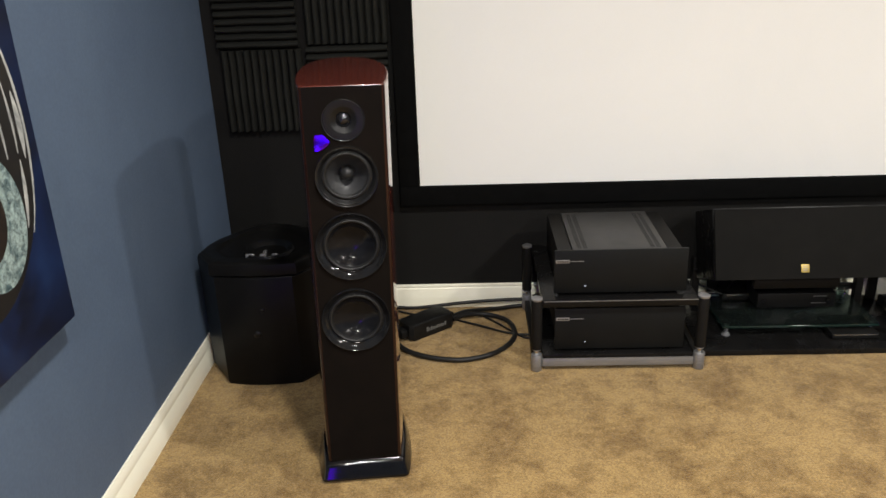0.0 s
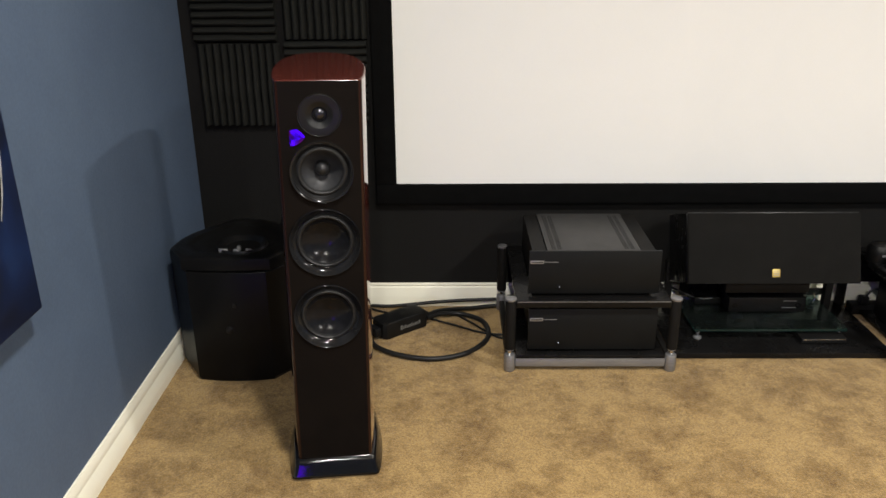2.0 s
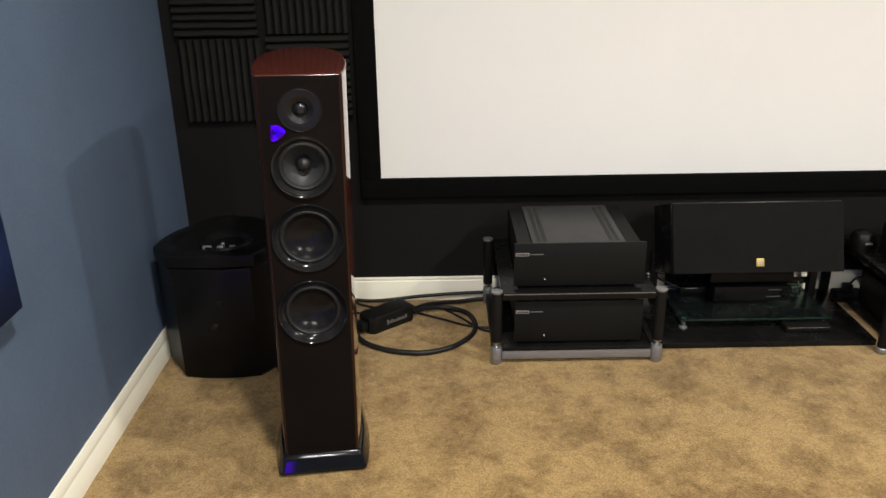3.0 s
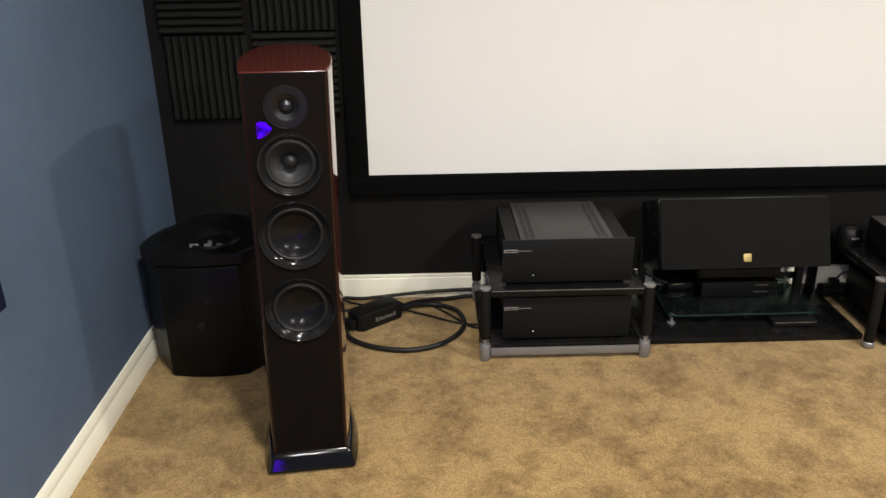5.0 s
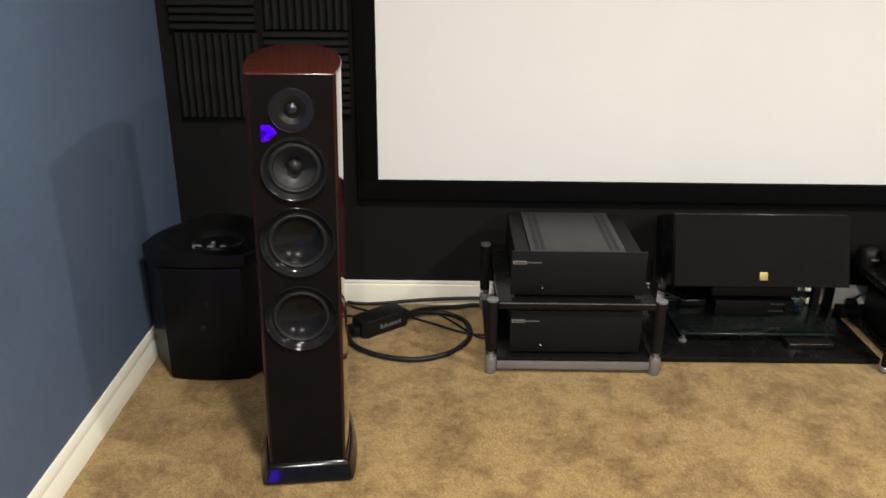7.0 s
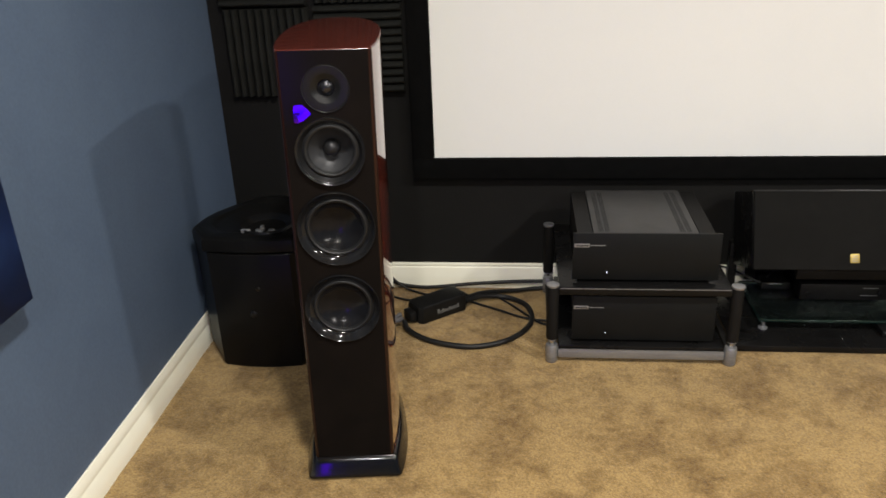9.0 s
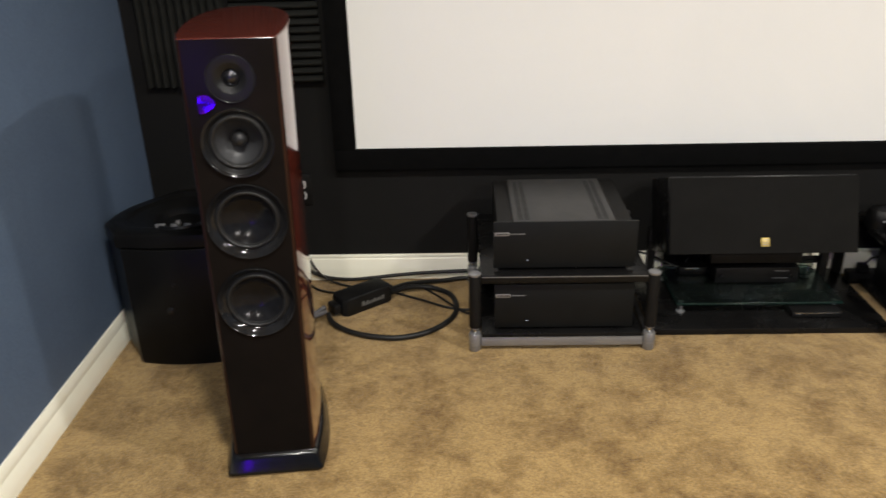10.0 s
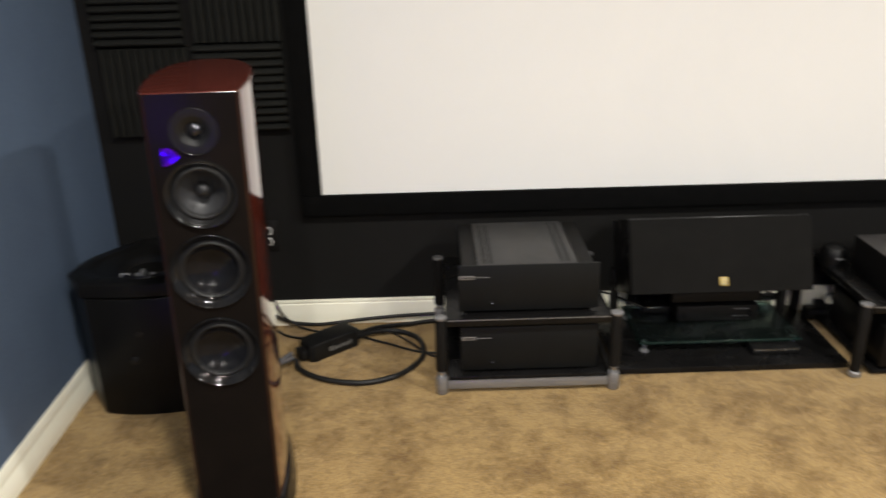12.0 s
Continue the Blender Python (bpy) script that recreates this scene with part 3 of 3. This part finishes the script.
    part("badge", bm, M_VIOLETGLINT, t, "polished inlay with a violet reflection tinted into its colour", 20)
    # plinth
    ph = [(0.055, -0.0225), (0.108, -0.0222), (0.114, -0.0214), (0.119, -0.0190), (0.1225, -0.0140), (0.130, 0.03), (0.135, 0.08), (0.137, 0.13), (0.134, 0.19), (0.128, 0.25), (0.120, 0.31), (0.108, 0.365), (0.088, 0.415), (0.060, 0.448)]
    po = ph + [(-x, y) for x, y in reversed(ph)]
    part("plinth", prism(po, [(0.004, 0.990), (0.007, 1.0), (0.0085, 0.9990), (0.011, 0.9950), (0.0125, 0.9920), (0.0375, 0.9375), (0.040, 0.9320), (0.0425, 0.9265), (0.046, 0.918), (0.0505, 0.901), (0.0545, 0.882), (0.0578, 0.856)]), M_PLINTH, t, "gloss black rounded plinth base", 50)
    for sx, sy in ((0.085, 0.02), (-0.085, 0.02), (0.07, 0.37), (-0.07, 0.37)):
        part("foot", lathe([(0.010, -0.006), (0.016, 0.002), (0.016, 0.0105)], 16, at=(sx, sy, 0)), M_RUBBER, t)
    # terminal plate at the back
    part("terminal_plate", box(-0.045, 0.045, 0.432, 0.4425, 0.16, 0.26, 0.002), M_BOX, t)


tower_speaker()


# ---- corner subwoofer ----
def subwoofer():
    t = thing("subwoofer", pose(-0.425, 2.85, 0.0), "large black corner subwoofer with cut corners and a dished lid", "subwoofer")
    body = [(-0.13, -0.243), (-0.07, -0.253), (0.0, -0.257), (0.07, -0.253), (0.13, -0.243), (0.225, -0.12), (0.225, 0.10), (0.13, 0.23), (-0.10, 0.23), (-0.222, 0.07), (-0.225, -0.10)]
    part("cabinet", prism(body, [(0.0, 0.97), (0.012, 1.0), (0.397, 1.0), (0.403, 0.985)]), M_SUB, t, "satin black octagonal cabinet", 25)
    lid = [(-0.145, -0.238), (-0.07, -0.247), (0.0, -0.250), (0.07, -0.247), (0.145, -0.238), (0.205, -0.150), (0.212, -0.070), (0.190, 0.010), (0.125, 0.092), (0.060, 0.140), (-0.015, 0.158), (-0.072, 0.142), (-0.132, 0.068), (-0.182, -0.010),
           (-0.203, -0.070), (-0.210, -0.145)]
    part("lid", prism(lid, [(0.402, 0.965), (0.406, 0.985), (0.409, 1.0), (0.436, 1.0), (0.446, 0.985), (0.4515, 0.95), (0.4535, 0.90), (0.4540, 0.74), (0.4500, 0.70), (0.4480, 0.62)]), M_SUB, t, "black rounded lid with a sunken middle", 28)
    part("dish", lathe([(0.086, 0.452), (0.083, 0.462), (0.076, 0.460), (0.060, 0.448), (0.035, 0.4460), (0.004, 0.4455)], 40, at=(0.033, -0.130, 0), close="last"), M_PLATE, t, "sunken satin dish")
    for ex, ey, ew, ed in ((-0.030, -0.196, 0.030, 0.010), (0.018, -0.198, 0.022, 0.012), (0.058, -0.194, 0.020, 0.010), (0.024, -0.172, 0.012, 0.016)):
        part("fitting", box(ex, ex + ew, ey, ey + ed, 0.4445, 0.4640, 0.003), M_STEEL, t, "small silver fitting")

    # two small raised discs, faint round spots on the front
    for ex, ez, er in ((0.022, 0.288, 0.008), (-0.003, 0.198, 0.013)):
        part("emblem", lathe([(er, 0.254), (er, 0.2585), (er * 0.8, 0.2605), (er * 0.3, 0.2615)], 24, "y", at=(ex, 0, ez)), M_PLATE, t, "small dull round disc on the front")


subwoofer()


# ---- equipment racks ----
def rack(name, m, w, d, top, base, label):
    """Four-post rack; origin at the front left post's foot."""
    t = thing(name, m, label, "rack", "equipment racks")
    for px in (0, w):
        for py in (0, d):
            if base:
                part("foot", lathe([(0.018, 0.0), (0.0195, 0.003), (0.0195, 0.058), (0.0175, 0.062)], 28, at=(px, py, 0)), M_STEEL, t, "silver round foot")
                part("spike", lathe([(0.007, 0.060), (0.007, 0.080)], 16, at=(px, py, 0)), M_CHROME, t)
                part("collar", lathe([(0.009, 0.076), (0.0150, 0.079), (0.0150, 0.082), (0.0140, 0.085)], 24, at=(px, py, 0)), M_STEEL, t)
                low = 0.085
            else:
                part("foot", lathe([(0.012, 0.0), (0.021, 0.004), (0.021, 0.018), (0.018, 0.022)], 28, at=(px, py, 0)), M_STEEL, t, "silver round foot")
                low = 0.021
            post = part("post", lathe([(0.0180, low), (0.0188, low + 0.003), (0.0188, top - 0.012), (0.0180, top - 0.009)], 32, at=(px, py, 0)), M_POWDER, t, "black round post")
            part("cap", lathe([(0.0180, top - 0.009), (0.0200, top - 0.006), (0.0200, top - 0.001), (0.017, top), (0.009, top + 0.0006)], 28, at=(px, py, 0)), M_STEEL, post, "silver screw cap")
    part("top_shelf", box(0.018, w - 0.018, -0.012, d + 0.012, top - 0.034, top - 0.006, 0.0035), M_SHELF, t, "black satin shelf")
    part("edge_trim", box(0.022, w - 0.022, -0.0135, -0.0122, top - 0.0118, top - 0.0094), M_STEEL, t, "thin silver shelf edge")
    if base:
        part("edge_trim", box(0.024, w - 0.024, -0.0115, -0.0104, 0.0465, 0.0490), M_STEEL, t, "thin silver shelf edge")
        part("base_bar", box(0.020, w - 0.020, -0.010, 0.012, 0.016, 0.046, 0.003), M_STEEL, t, "silver front bar")
        part("base_bar", box(0.020, w - 0.020, d - 0.012, d + 0.010, 0.016, 0.046, 0.003), M_STEEL, t, "silver rear bar")
        for px in (0, w):
            part("side_bar", box(px - 0.010, px + 0.010, 0.022, d - 0.022, 0.016, 0.046, 0.003), M_POWDER, t, "black side bar")
        part("lower_shelf", box(0.022, w - 0.022, -0.006, d + 0.006, 0.0465, 0.060, 0.002), M_SHELF, t, "black satin shelf")
    else:
        part("lower_shelf", box(0.053, w - 0.022, -0.006, d + 0.006, 0.008, 0.021, 0.002), M_SHELF, t, "black satin shelf")
    return t


rack("equipment_rack", pose(0.513, 2.676, 0), 0.559, 0.492, 0.277, True, "two-tier black rack on silver feet and bars")
rack("equipment_rack", pose(1.882, 2.703, 0), 0.559, 0.470, 0.266, False, "low black rack with silver post caps")


# ---- power amplifiers ----
def amplifier(m, label):
    t = thing("power_amplifier", m, label, "amplifier", "power amplifiers")
    w, d, h = 0.443, 0.40, 0.155
    part("front_panel", box(0, w, 0, 0.010, 0.0, h, 0.0015), M_AMPFRONT, t, "black anodised front panel")
    part("body", box(0.012, w - 0.012, 0.0102, d, 0.006, h - 0.018, 0.002), M_POWDER, t)
    cover = part("top_cover", box(0.062, w - 0.066, 0.0104, d - 0.002, h - 0.0178, h - 0.004, 0.0015), M_AMPCOVER, t, "dark grey ventilated top cover")
    for s in (0.078, 0.098, w - 0.120, w - 0.100):
        bm = bmesh.new()
        for i in range(34):
            y = 0.030 + i * 0.0102
            box(s, s + 0.015, y, y + 0.0048, h - 0.0045, h - 0.0033, bm=bm)
        tagged(part("vent_slotting", bm, M_SLOT, cover, "rows of dark vent slots"), kind="stuff")
    for px in (0.0125, w - 0.0615):
        comb = [(px, h - 0.0178)]
        for k in range(7):
            x = px + 0.0005 + k * 0.0068
            comb += [(x, h - 0.0102), (x, h - 0.009), (x + 0.0052, h - 0.009), (x + 0.0052, h - 0.0102)]
        comb.append((px + 0.0465, h - 0.0178))
        bm = bmesh.new()
        near, far = ([bm.verts.new((x, y, z)) for x, z in comb] for y in (0.014, d - 0.004))
        for i in range(len(comb)):
            j = (i + 1) % len(comb)
            bm.faces.new((near[i], near[j], far[j], far[i]))
        bm.faces.new(near)
        bm.faces.new(far)
        part("heat_sink", bm, M_POWDER, t, "black finned heat sink")
    part("name_plate", box(0.004, 0.050, -0.0016, -0.0002, h - 0.045, h - 0.033, 0.0005), M_STEEL, t, "small silver plate")
    plate_x = 0.010
    for bw in (0.006, 0.005, 0.007, 0.005, 0.006):
        part("plate_print", box(plate_x, plate_x + bw, -0.0020, -0.0017, h - 0.0415, h - 0.0365), M_SLOT, t, "dark bar of print")
        plate_x += bw + 0.0018
    part("lettering", box(0.052, 0.098, -0.0008, -0.0002, h - 0.0405, h - 0.0375), M_DIMPRINT, t, "thin grey bar of print")
    part("power_button", lathe([(0.007, 0.0), (0.007, 0.003), (0.005, 0.004)], 20, "y", at=(0.103, 0, 0.026)), M_AMPFRONT, t)
    part("led", lathe([(0.0012, 0.003), (0.0012, 0.0048), (0.0007, 0.005)], 10, "y", at=(0.105, 0, 0.0275)), M_LED, t, "tiny white light")
    for px in (0.05, w - 0.05):
        for py in (0.05, d - 0.05):
            part("foot", lathe([(0.018, -0.0105), (0.020, -0.008), (0.020, 0.006)], 20, at=(px, py, 0)), M_RUBBER, t)
    return t


amplifier(pose(0.572, 2.698, 0.2815), "black power amplifier with grey ventilated top on the upper shelf")
low_amp = amplifier(pose(0.576, 2.692, 0.0705), "black power amplifier with silver plate on the lower shelf")


# ---- board, glass shelf and the devices on it ----
t = new("plinth_board", finish("plinth_board", box(1.098, 1.888, 2.752, 3.195, 0.0, 0.022, 0.002), M_SHELF))
tagged(t, "black satin board lying on the carpet", "board")


def glass_shelf():
    t = thing("glass_shelf", pose(1.205, 2.852, 0.022), "clear green-edged glass shelf on small chrome feet", "shelf")
    w, d = 0.555, 0.285
    part("glass_plate", box(0, w, 0, d, 0.036, 0.044), M_GLASS, t, "clear glass with green edge", 5)
    for ex in ((-0.0016, w + 0.0016, -0.0042, -0.0002), (-0.0016, w + 0.0016, d + 0.0002, d + 0.0018), (-0.0018, -0.0002, 0, d), (w + 0.0002, w + 0.0018, 0, d)):
        part("glass_edge", box(*ex, 0.0355, 0.0445, 0.0007 if ex[2] > -0.003 else 0.0018, 3), M_GLASSEDGE, t, "polished green glass edge")
    for px in (0.018, w - 0.018):
        for py in (0.018, d - 0.018):
            part("foot", lathe([(0.015, 0.0), (0.015, 0.006), (0.007, 0.009), (0.006, 0.030), (0.010, 0.0358)], 20, at=(px, py, 0)), M_STEEL, t, "chrome foot")
    for px in (w - 0.070,):
        part("glass_upright", box(px, px + 0.045, d - 0.085, d - 0.077, 0.0445, 0.105), M_GLASS, t, "", 5)
        part("clip", tube([(px + 0.022, d - 0.090, 0.046), (px + 0.020, d - 0.094, 0.060), (px + 0.028, d - 0.092, 0.078), (px + 0.024, d - 0.087, 0.100)], 0.0016, 8), M_CHROME, t)


glass_shelf()


def small_box(name, m, w, d, h, label, category, rail=True):
    t = thing(name, m, label, category)
    part("case", box(0, w, 0, d, 0.003, h, 0.003), M_BOX, t)
    if rail:
        part("front_strip", box(0.006, w - 0.006, -0.0014, 0.0, h - 0.0075, h - 0.0030, 0.0005), M_CHROME, t, "thin silver strip")
    for px in (0.02, w - 0.02):
        for py in (0.02, d - 0.02):
            part("foot", lathe([(0.007, 0.0), (0.007, 0.004)], 12, at=(px, py, 0)), M_RUBBER, t)
    return t


t = small_box("media_player", pose(1.37, 2.99, 0.0662), 0.29, 0.13, 0.062, "small black media player on the glass shelf", "media player", False)
for k, (px, pw) in enumerate(((0.20, 0.055), (0.205, 0.05))):
    part("trim_line", box(px, px + pw, -0.0012, 0.0, 0.020 + 0.028 * k, 0.0225 + 0.028 * k), M_STEEL, t, "thin silver line")
for px in (0.022, 0.262):
    part("knob", lathe([(0.010, 0.0), (0.010, 0.006), (0.007, 0.008)], 20, "y", at=(px, 0, 0.030)), M_RING, t)
small_box("disc_drive", pose(1.585, 2.815, 0.022), 0.165, 0.14, 0.024, "slim black disc drive under the glass shelf", "drive")
t = small_box("network_switch", pose(1.262, 3.062, 0.0662), 0.100, 0.09, 0.030, "small black switch box on the glass shelf", "switch", False)
part("front_strip", box(0.018, 0.070, -0.0014, 0.0, 0.0225, 0.0285, 0.0005), M_CHROME, t, "bright chrome strip")


# ---- centre speaker on its stand ----
def centre_speaker():
    lean = 21
    w, h, d = 0.616, 0.256, 0.245
    t = thing("centre_speaker", pose(1.160, 2.846, 0.250, -lean), "black centre speaker with cloth grille tilted back on a stand", "speaker")
    part("cabinet", box(0, w, 0.022, d, 0, h, 0.003), M_SHELF, t, "satin black cabinet")
    part("grille", box(0.001, w - 0.001, 0.0, 0.0215, 0.001, h - 0.003, 0.0015), M_GRILLE, t, "black cloth grille")
    part("top_trim", box(0.003, w - 0.003, 0.012, 0.0215, h - 0.0028, h + 0.0012, 0.0018), M_TOPTRIM, t, "glossy upper edge")
    badge = part("badge", box(0.299, 0.327, -0.0025, -0.0002, 0.024, 0.053, 0.0008), M_GOLD, t, "square gold badge")
    for k in range(3):
        part("badge_print", box(0.304, 0.322, -0.0031, -0.0026, 0.029 + k * 0.008, 0.032 + k * 0.008), M_STEEL, badge)


centre_speaker()


def centre_stand():
    t = thing("speaker_stand", pose(1.47, 3.02, 0.022), "low black stand under the centre speaker", "stand")
    part("cradle", box(-0.155, 0.150, -0.125, -0.095, 0.170, 0.208, 0.003), M_POWDER, t)
    for sx in (-0.30, 0.335):
        part("column", box(sx - 0.014, sx + 0.014, 0.095, 0.125, 0.0005, 0.205, 0.002), M_POWDER, t)
    part("cross_bar", box(-0.314, 0.349, 0.090, 0.128, 0.152, 0.162, 0.002), M_POWDER, t)
    # dark plates added to keep the bright baseboard from showing under the speaker
    part("filler_plate", box(-0.245, 0.262, 0.129, 0.137, 0.045, 0.205, 0.001), M_POWDER, t)
    part("filler_plate", box(0.2625, 0.346, 0.129, 0.137, 0.045, 0.072, 0.001), M_POWDER, t)
    for sx in (-0.12, 0.115):
        part("arm", box(sx - 0.012, sx + 0.012, -0.11, 0.10, 0.162, 0.176, 0.002), M_POWDER, t)


centre_stand()


def power_strip():
    t = thing("power_strip", pose(1.905, 3.105, 0.0), "black power strip on the carpet by the baseboard", "power strip")
    part("case", box(0, 0.30, 0, 0.055, 0.0, 0.040, 0.004), M_BOX, t)
    for k in range(4):
        part("socket", lathe([(0.016, 0.0402), (0.016, 0.0415), (0.012, 0.0412)], 20, at=(0.05 + k * 0.065, 0.0275, 0)), M_DEEP, t)
    part("plug", box(0.035, 0.068, 0.010, 0.045, 0.0420, 0.070, 0.005), M_RUBBER, t)


power_strip()


# ---- second rack's devices ----
def receiver():
    t = thing("av_receiver", pose(1.958, 2.716, 0.254), "dark grey receiver with vented top on the low rack", "receiver")
    w, d = 0.435, 0.265
    part("front_panel", box(0, w, 0, 0.014, 0.016, 0.140, 0.003), M_DEEP, t)
    part("body", box(0.004, w - 0.004, 0.0142, d, 0.014, 0.1345, 0.002), M_DEEP, t)
    part("top_cover", box(0.004, w - 0.004, 0.0142, d, 0.1347, 0.138, 0.001), M_RECEIVER, t, "charcoal steel cover")
    for s in (0.075, 0.125, 0.29, 0.34):
        bm = bmesh.new()
        for i in range(10):
            box(s, s + 0.030, 0.05 + i * 0.016, 0.067 + i * 0.016, 0.1372, 0.1388, bm=bm)
        tagged(part("vent_slotting", bm, M_SLOT, t, "dark vent slots"), kind="stuff")
    part("trim_line", box(0.012, 0.040, -0.001, 0.0, 0.082, 0.085), M_STEEL, t, "thin silver line")
    for px in (0.045, w - 0.045):
        for py in (0.045, d - 0.045):
            part("foot", lathe([(0.018, 0.0), (0.020, 0.003), (0.020, 0.015)], 20, at=(px, py, 0)), M_RUBBER, t)


receiver()


def lower_processor():
    t = thing("power_conditioner", pose(1.958, 2.698, 0.0212), "black component with small lit display below the rack shelf", "component")
    w, d = 0.42, 0.36
    part("front_panel", box(0, w, 0, 0.012, 0.010, 0.150, 0.003), M_DEEP, t)
    part("body", box(0.004, w - 0.004, 0.0122, d, 0.010, 0.148, 0.002), M_DEEP, t)
    for k in range(4):
        part("indicator", box(0.150, 0.1535, -0.0012, 0.0, 0.028 + k * 0.0075, 0.0305 + k * 0.0075), M_LEDYELLOW, t, "yellow light")
    part("display", box(0.172, 0.294, -0.0010, 0.0, 0.034, 0.050), M_GLOSSBLACK, t)
    for k in range(6):
        part("display_bar", box(0.175 + k * 0.019, 0.190 + k * 0.019, -0.0018, -0.0011, 0.038, 0.046), M_DISPLAY, t, "violet lit bar")
    for px in (0.04, w - 0.04):
        for py in (0.04, d - 0.04):
            part("foot", lathe([(0.017, 0.0), (0.019, 0.003), (0.019, 0.010)], 20, at=(px, py, 0)), M_RUBBER, t)


lower_processor()


def set_top_box():
    t = thing("small_speaker", pose(1.935, 3.05, 0.254), "small black rounded device at the back of the rack shelf", "device")
    part("body", lathe([(0.042, 0.0), (0.046, 0.004), (0.048, 0.03), (0.046, 0.052), (0.036, 0.068), (0.016, 0.076), (0.003, 0.078)], 32), M_DEEP, t)
    part("emblem", box(-0.014, 0.014, -0.0500, -0.0465, 0.034, 0.042, 0.001), M_STEEL, t)


set_top_box()


# ---- speaker cable with its network box ----
def cable_box():
    t = thing("cable_network_box", pose(0.112, 2.985, 0.0, 0, 0, 39), "black speaker cable network box with pale print on the carpet", "cable box")
    w, d, h = 0.205, 0.092, 0.066
    o = [(-w / 2, -d / 2 + 0.012), (-w / 2 + 0.012, -d / 2), (w / 2 - 0.012, -d / 2), (w / 2, -d / 2 + 0.012), (w / 2, d / 2 - 0.012), (w / 2 - 0.012, d / 2), (-w / 2 + 0.012, d / 2), (-w / 2, d / 2 - 0.012)]
    case = part("case", prism(o, [(0.002, 0.97), (0.006, 1.0), (h - 0.012, 1.0), (h - 0.003, 0.97), (h, 0.90)]), M_BOX, t, "", 30)
    part("cable_boot", box(-w / 2 - 0.028, -w / 2, -0.026, 0.026, 0.012, 0.048, 0.006), M_BOX, t)
    part("cable_boot", box(w / 2, w / 2 + 0.022, -0.022, 0.022, 0.010, 0.046, 0.006), M_BOX, t)
    x = -0.030
    for k, (bw, bh) in enumerate(((0.009, 0.018), (0.005, 0.011), (0.007, 0.016), (0.008, 0.011), (0.007, 0.011), (0.006, 0.015), (0.007, 0.011), (0.008, 0.012), (0.004, 0.011), (0.008, 0.016))):
        part("print_bar", box(x, x + bw, -d / 2 - 0.0008, -d / 2 - 0.0001, 0.024, 0.024 + bh), M_PRINT, case, "pale bar of print")
        x += bw + 0.0026


cable_box()


def cable(pts, r, mat, label, name="speaker_cable", group="cables"):
    ob = new(name, finish(name, tube(pts, r, 10, 10), mat, 60))
    tagged(ob, label, "cable", group)


R1 = 0.0095
cable([(0.005, 2.878, 0.022), (0.025, 2.835, 0.012), (0.085, 2.782, R1), (0.17, 2.745, R1), (0.266, 2.736, R1), (0.365, 2.778, R1), (0.435, 2.865, R1), (0.452, 2.955, R1),
       (0.425, 3.045, R1), (0.350, 3.092, 0.012), (0.27, 3.075, 0.022), (0.212, 3.025, 0.028)], R1, M_CABLE, "thick black speaker cable looped on the carpet")
cable([(0.205, 3.03, 0.036), (0.26, 3.085, 0.030), (0.33, 3.122, 0.020), (0.40, 3.150, 0.011), (0.49, 3.172, 0.010), (0.64, 3.165, 0.010)], 0.008, M_CABLE, "thick black cable running along the baseboard")
cable([(-0.22, 3.180, 0.130), (-0.155, 3.180, 0.078), (-0.10, 3.182, 0.036), (-0.043, 3.180, 0.014), (0.04, 3.170, 0.010), (0.116, 3.167, 0.016), (0.22, 3.176, 0.023), (0.35, 3.182, 0.030), (0.49, 3.182, 0.035), (0.62, 3.18, 0.034)], 0.0068, M_CABLE, "black cable running along the baseboard")
for k, (a, b) in enumerate((((-0.012, 2.905, 0.035), 0.0), ((-0.006, 2.892, 0.024), 0.02))):
    cable([a, (-0.045, 2.865 - b, 0.028), (-0.085, 2.80 - b, 0.022), (-0.110, 2.72 - b, 0.05), (-0.092, 2.61, 0.12), (-0.076, 2.536, 0.19)], 0.0085, M_GREYCABLE, "grey cable tail leading to the tower speaker")
cable([(-0.113, 3.198, 0.340), (-0.122, 3.172, 0.305), (-0.131, 3.168, 0.240), (-0.128, 3.168, 0.177), (-0.105, 3.168, 0.099), (-0.070, 3.166, 0.040), (-0.014, 3.150, 0.009), (0.07, 3.11, 0.005)], 0.0042, M_CABLE, "thin black power cord hanging from the outlet", "loose_cable")
cable([(-0.076, 2.536, 0.22), (-0.10, 2.66, 0.16), (-0.13, 2.84, 0.08), (-0.14, 3.02, 0.02), (-0.122, 3.145, 0.005), (-0.063, 3.094, 0.005), (0.02, 3.07, 0.005), (0.12, 3.11, 0.007), (0.30, 3.02, 0.006), (0.42, 2.95, 0.005), (0.50, 2.93, 0.005), (0.56, 2.95, 0.005)], 0.0042, M_CABLE, "thin black cable lying on the carpet", "thin_cable")
cable([(0.30, 3.13, 0.007), (0.38, 3.04, 0.006), (0.44, 2.96, 0.006), (0.49, 2.905, 0.006), (0.56, 2.90, 0.006)], 0.004, M_CABLE, "thin black cable lying on the carpet", "thin_cable")
cable([(1.06, 3.17, 0.10), (1.10, 3.15, 0.125), (1.16, 3.13, 0.12), (1.22, 3.09, 0.105), (1.26, 3.075, 0.092)], 0.004, M_CABLE, "thin black cable behind the rack", "thin_cable")
cable([(1.28, 3.10, 0.085), (1.34, 3.14, 0.13), (1.42, 3.15, 0.10), (1.50, 3.135, 0.09)], 0.004, M_CABLE, "thin black cable behind the media player", "thin_cable")
cable([(1.965, 3.130, 0.072), (1.985, 3.125, 0.098), (2.03, 3.12, 0.100), (2.09, 3.12, 0.075), (2.16, 3.12, 0.03)], 0.0042, M_CABLE, "thin black cord rising from the power strip", "loose_cable")
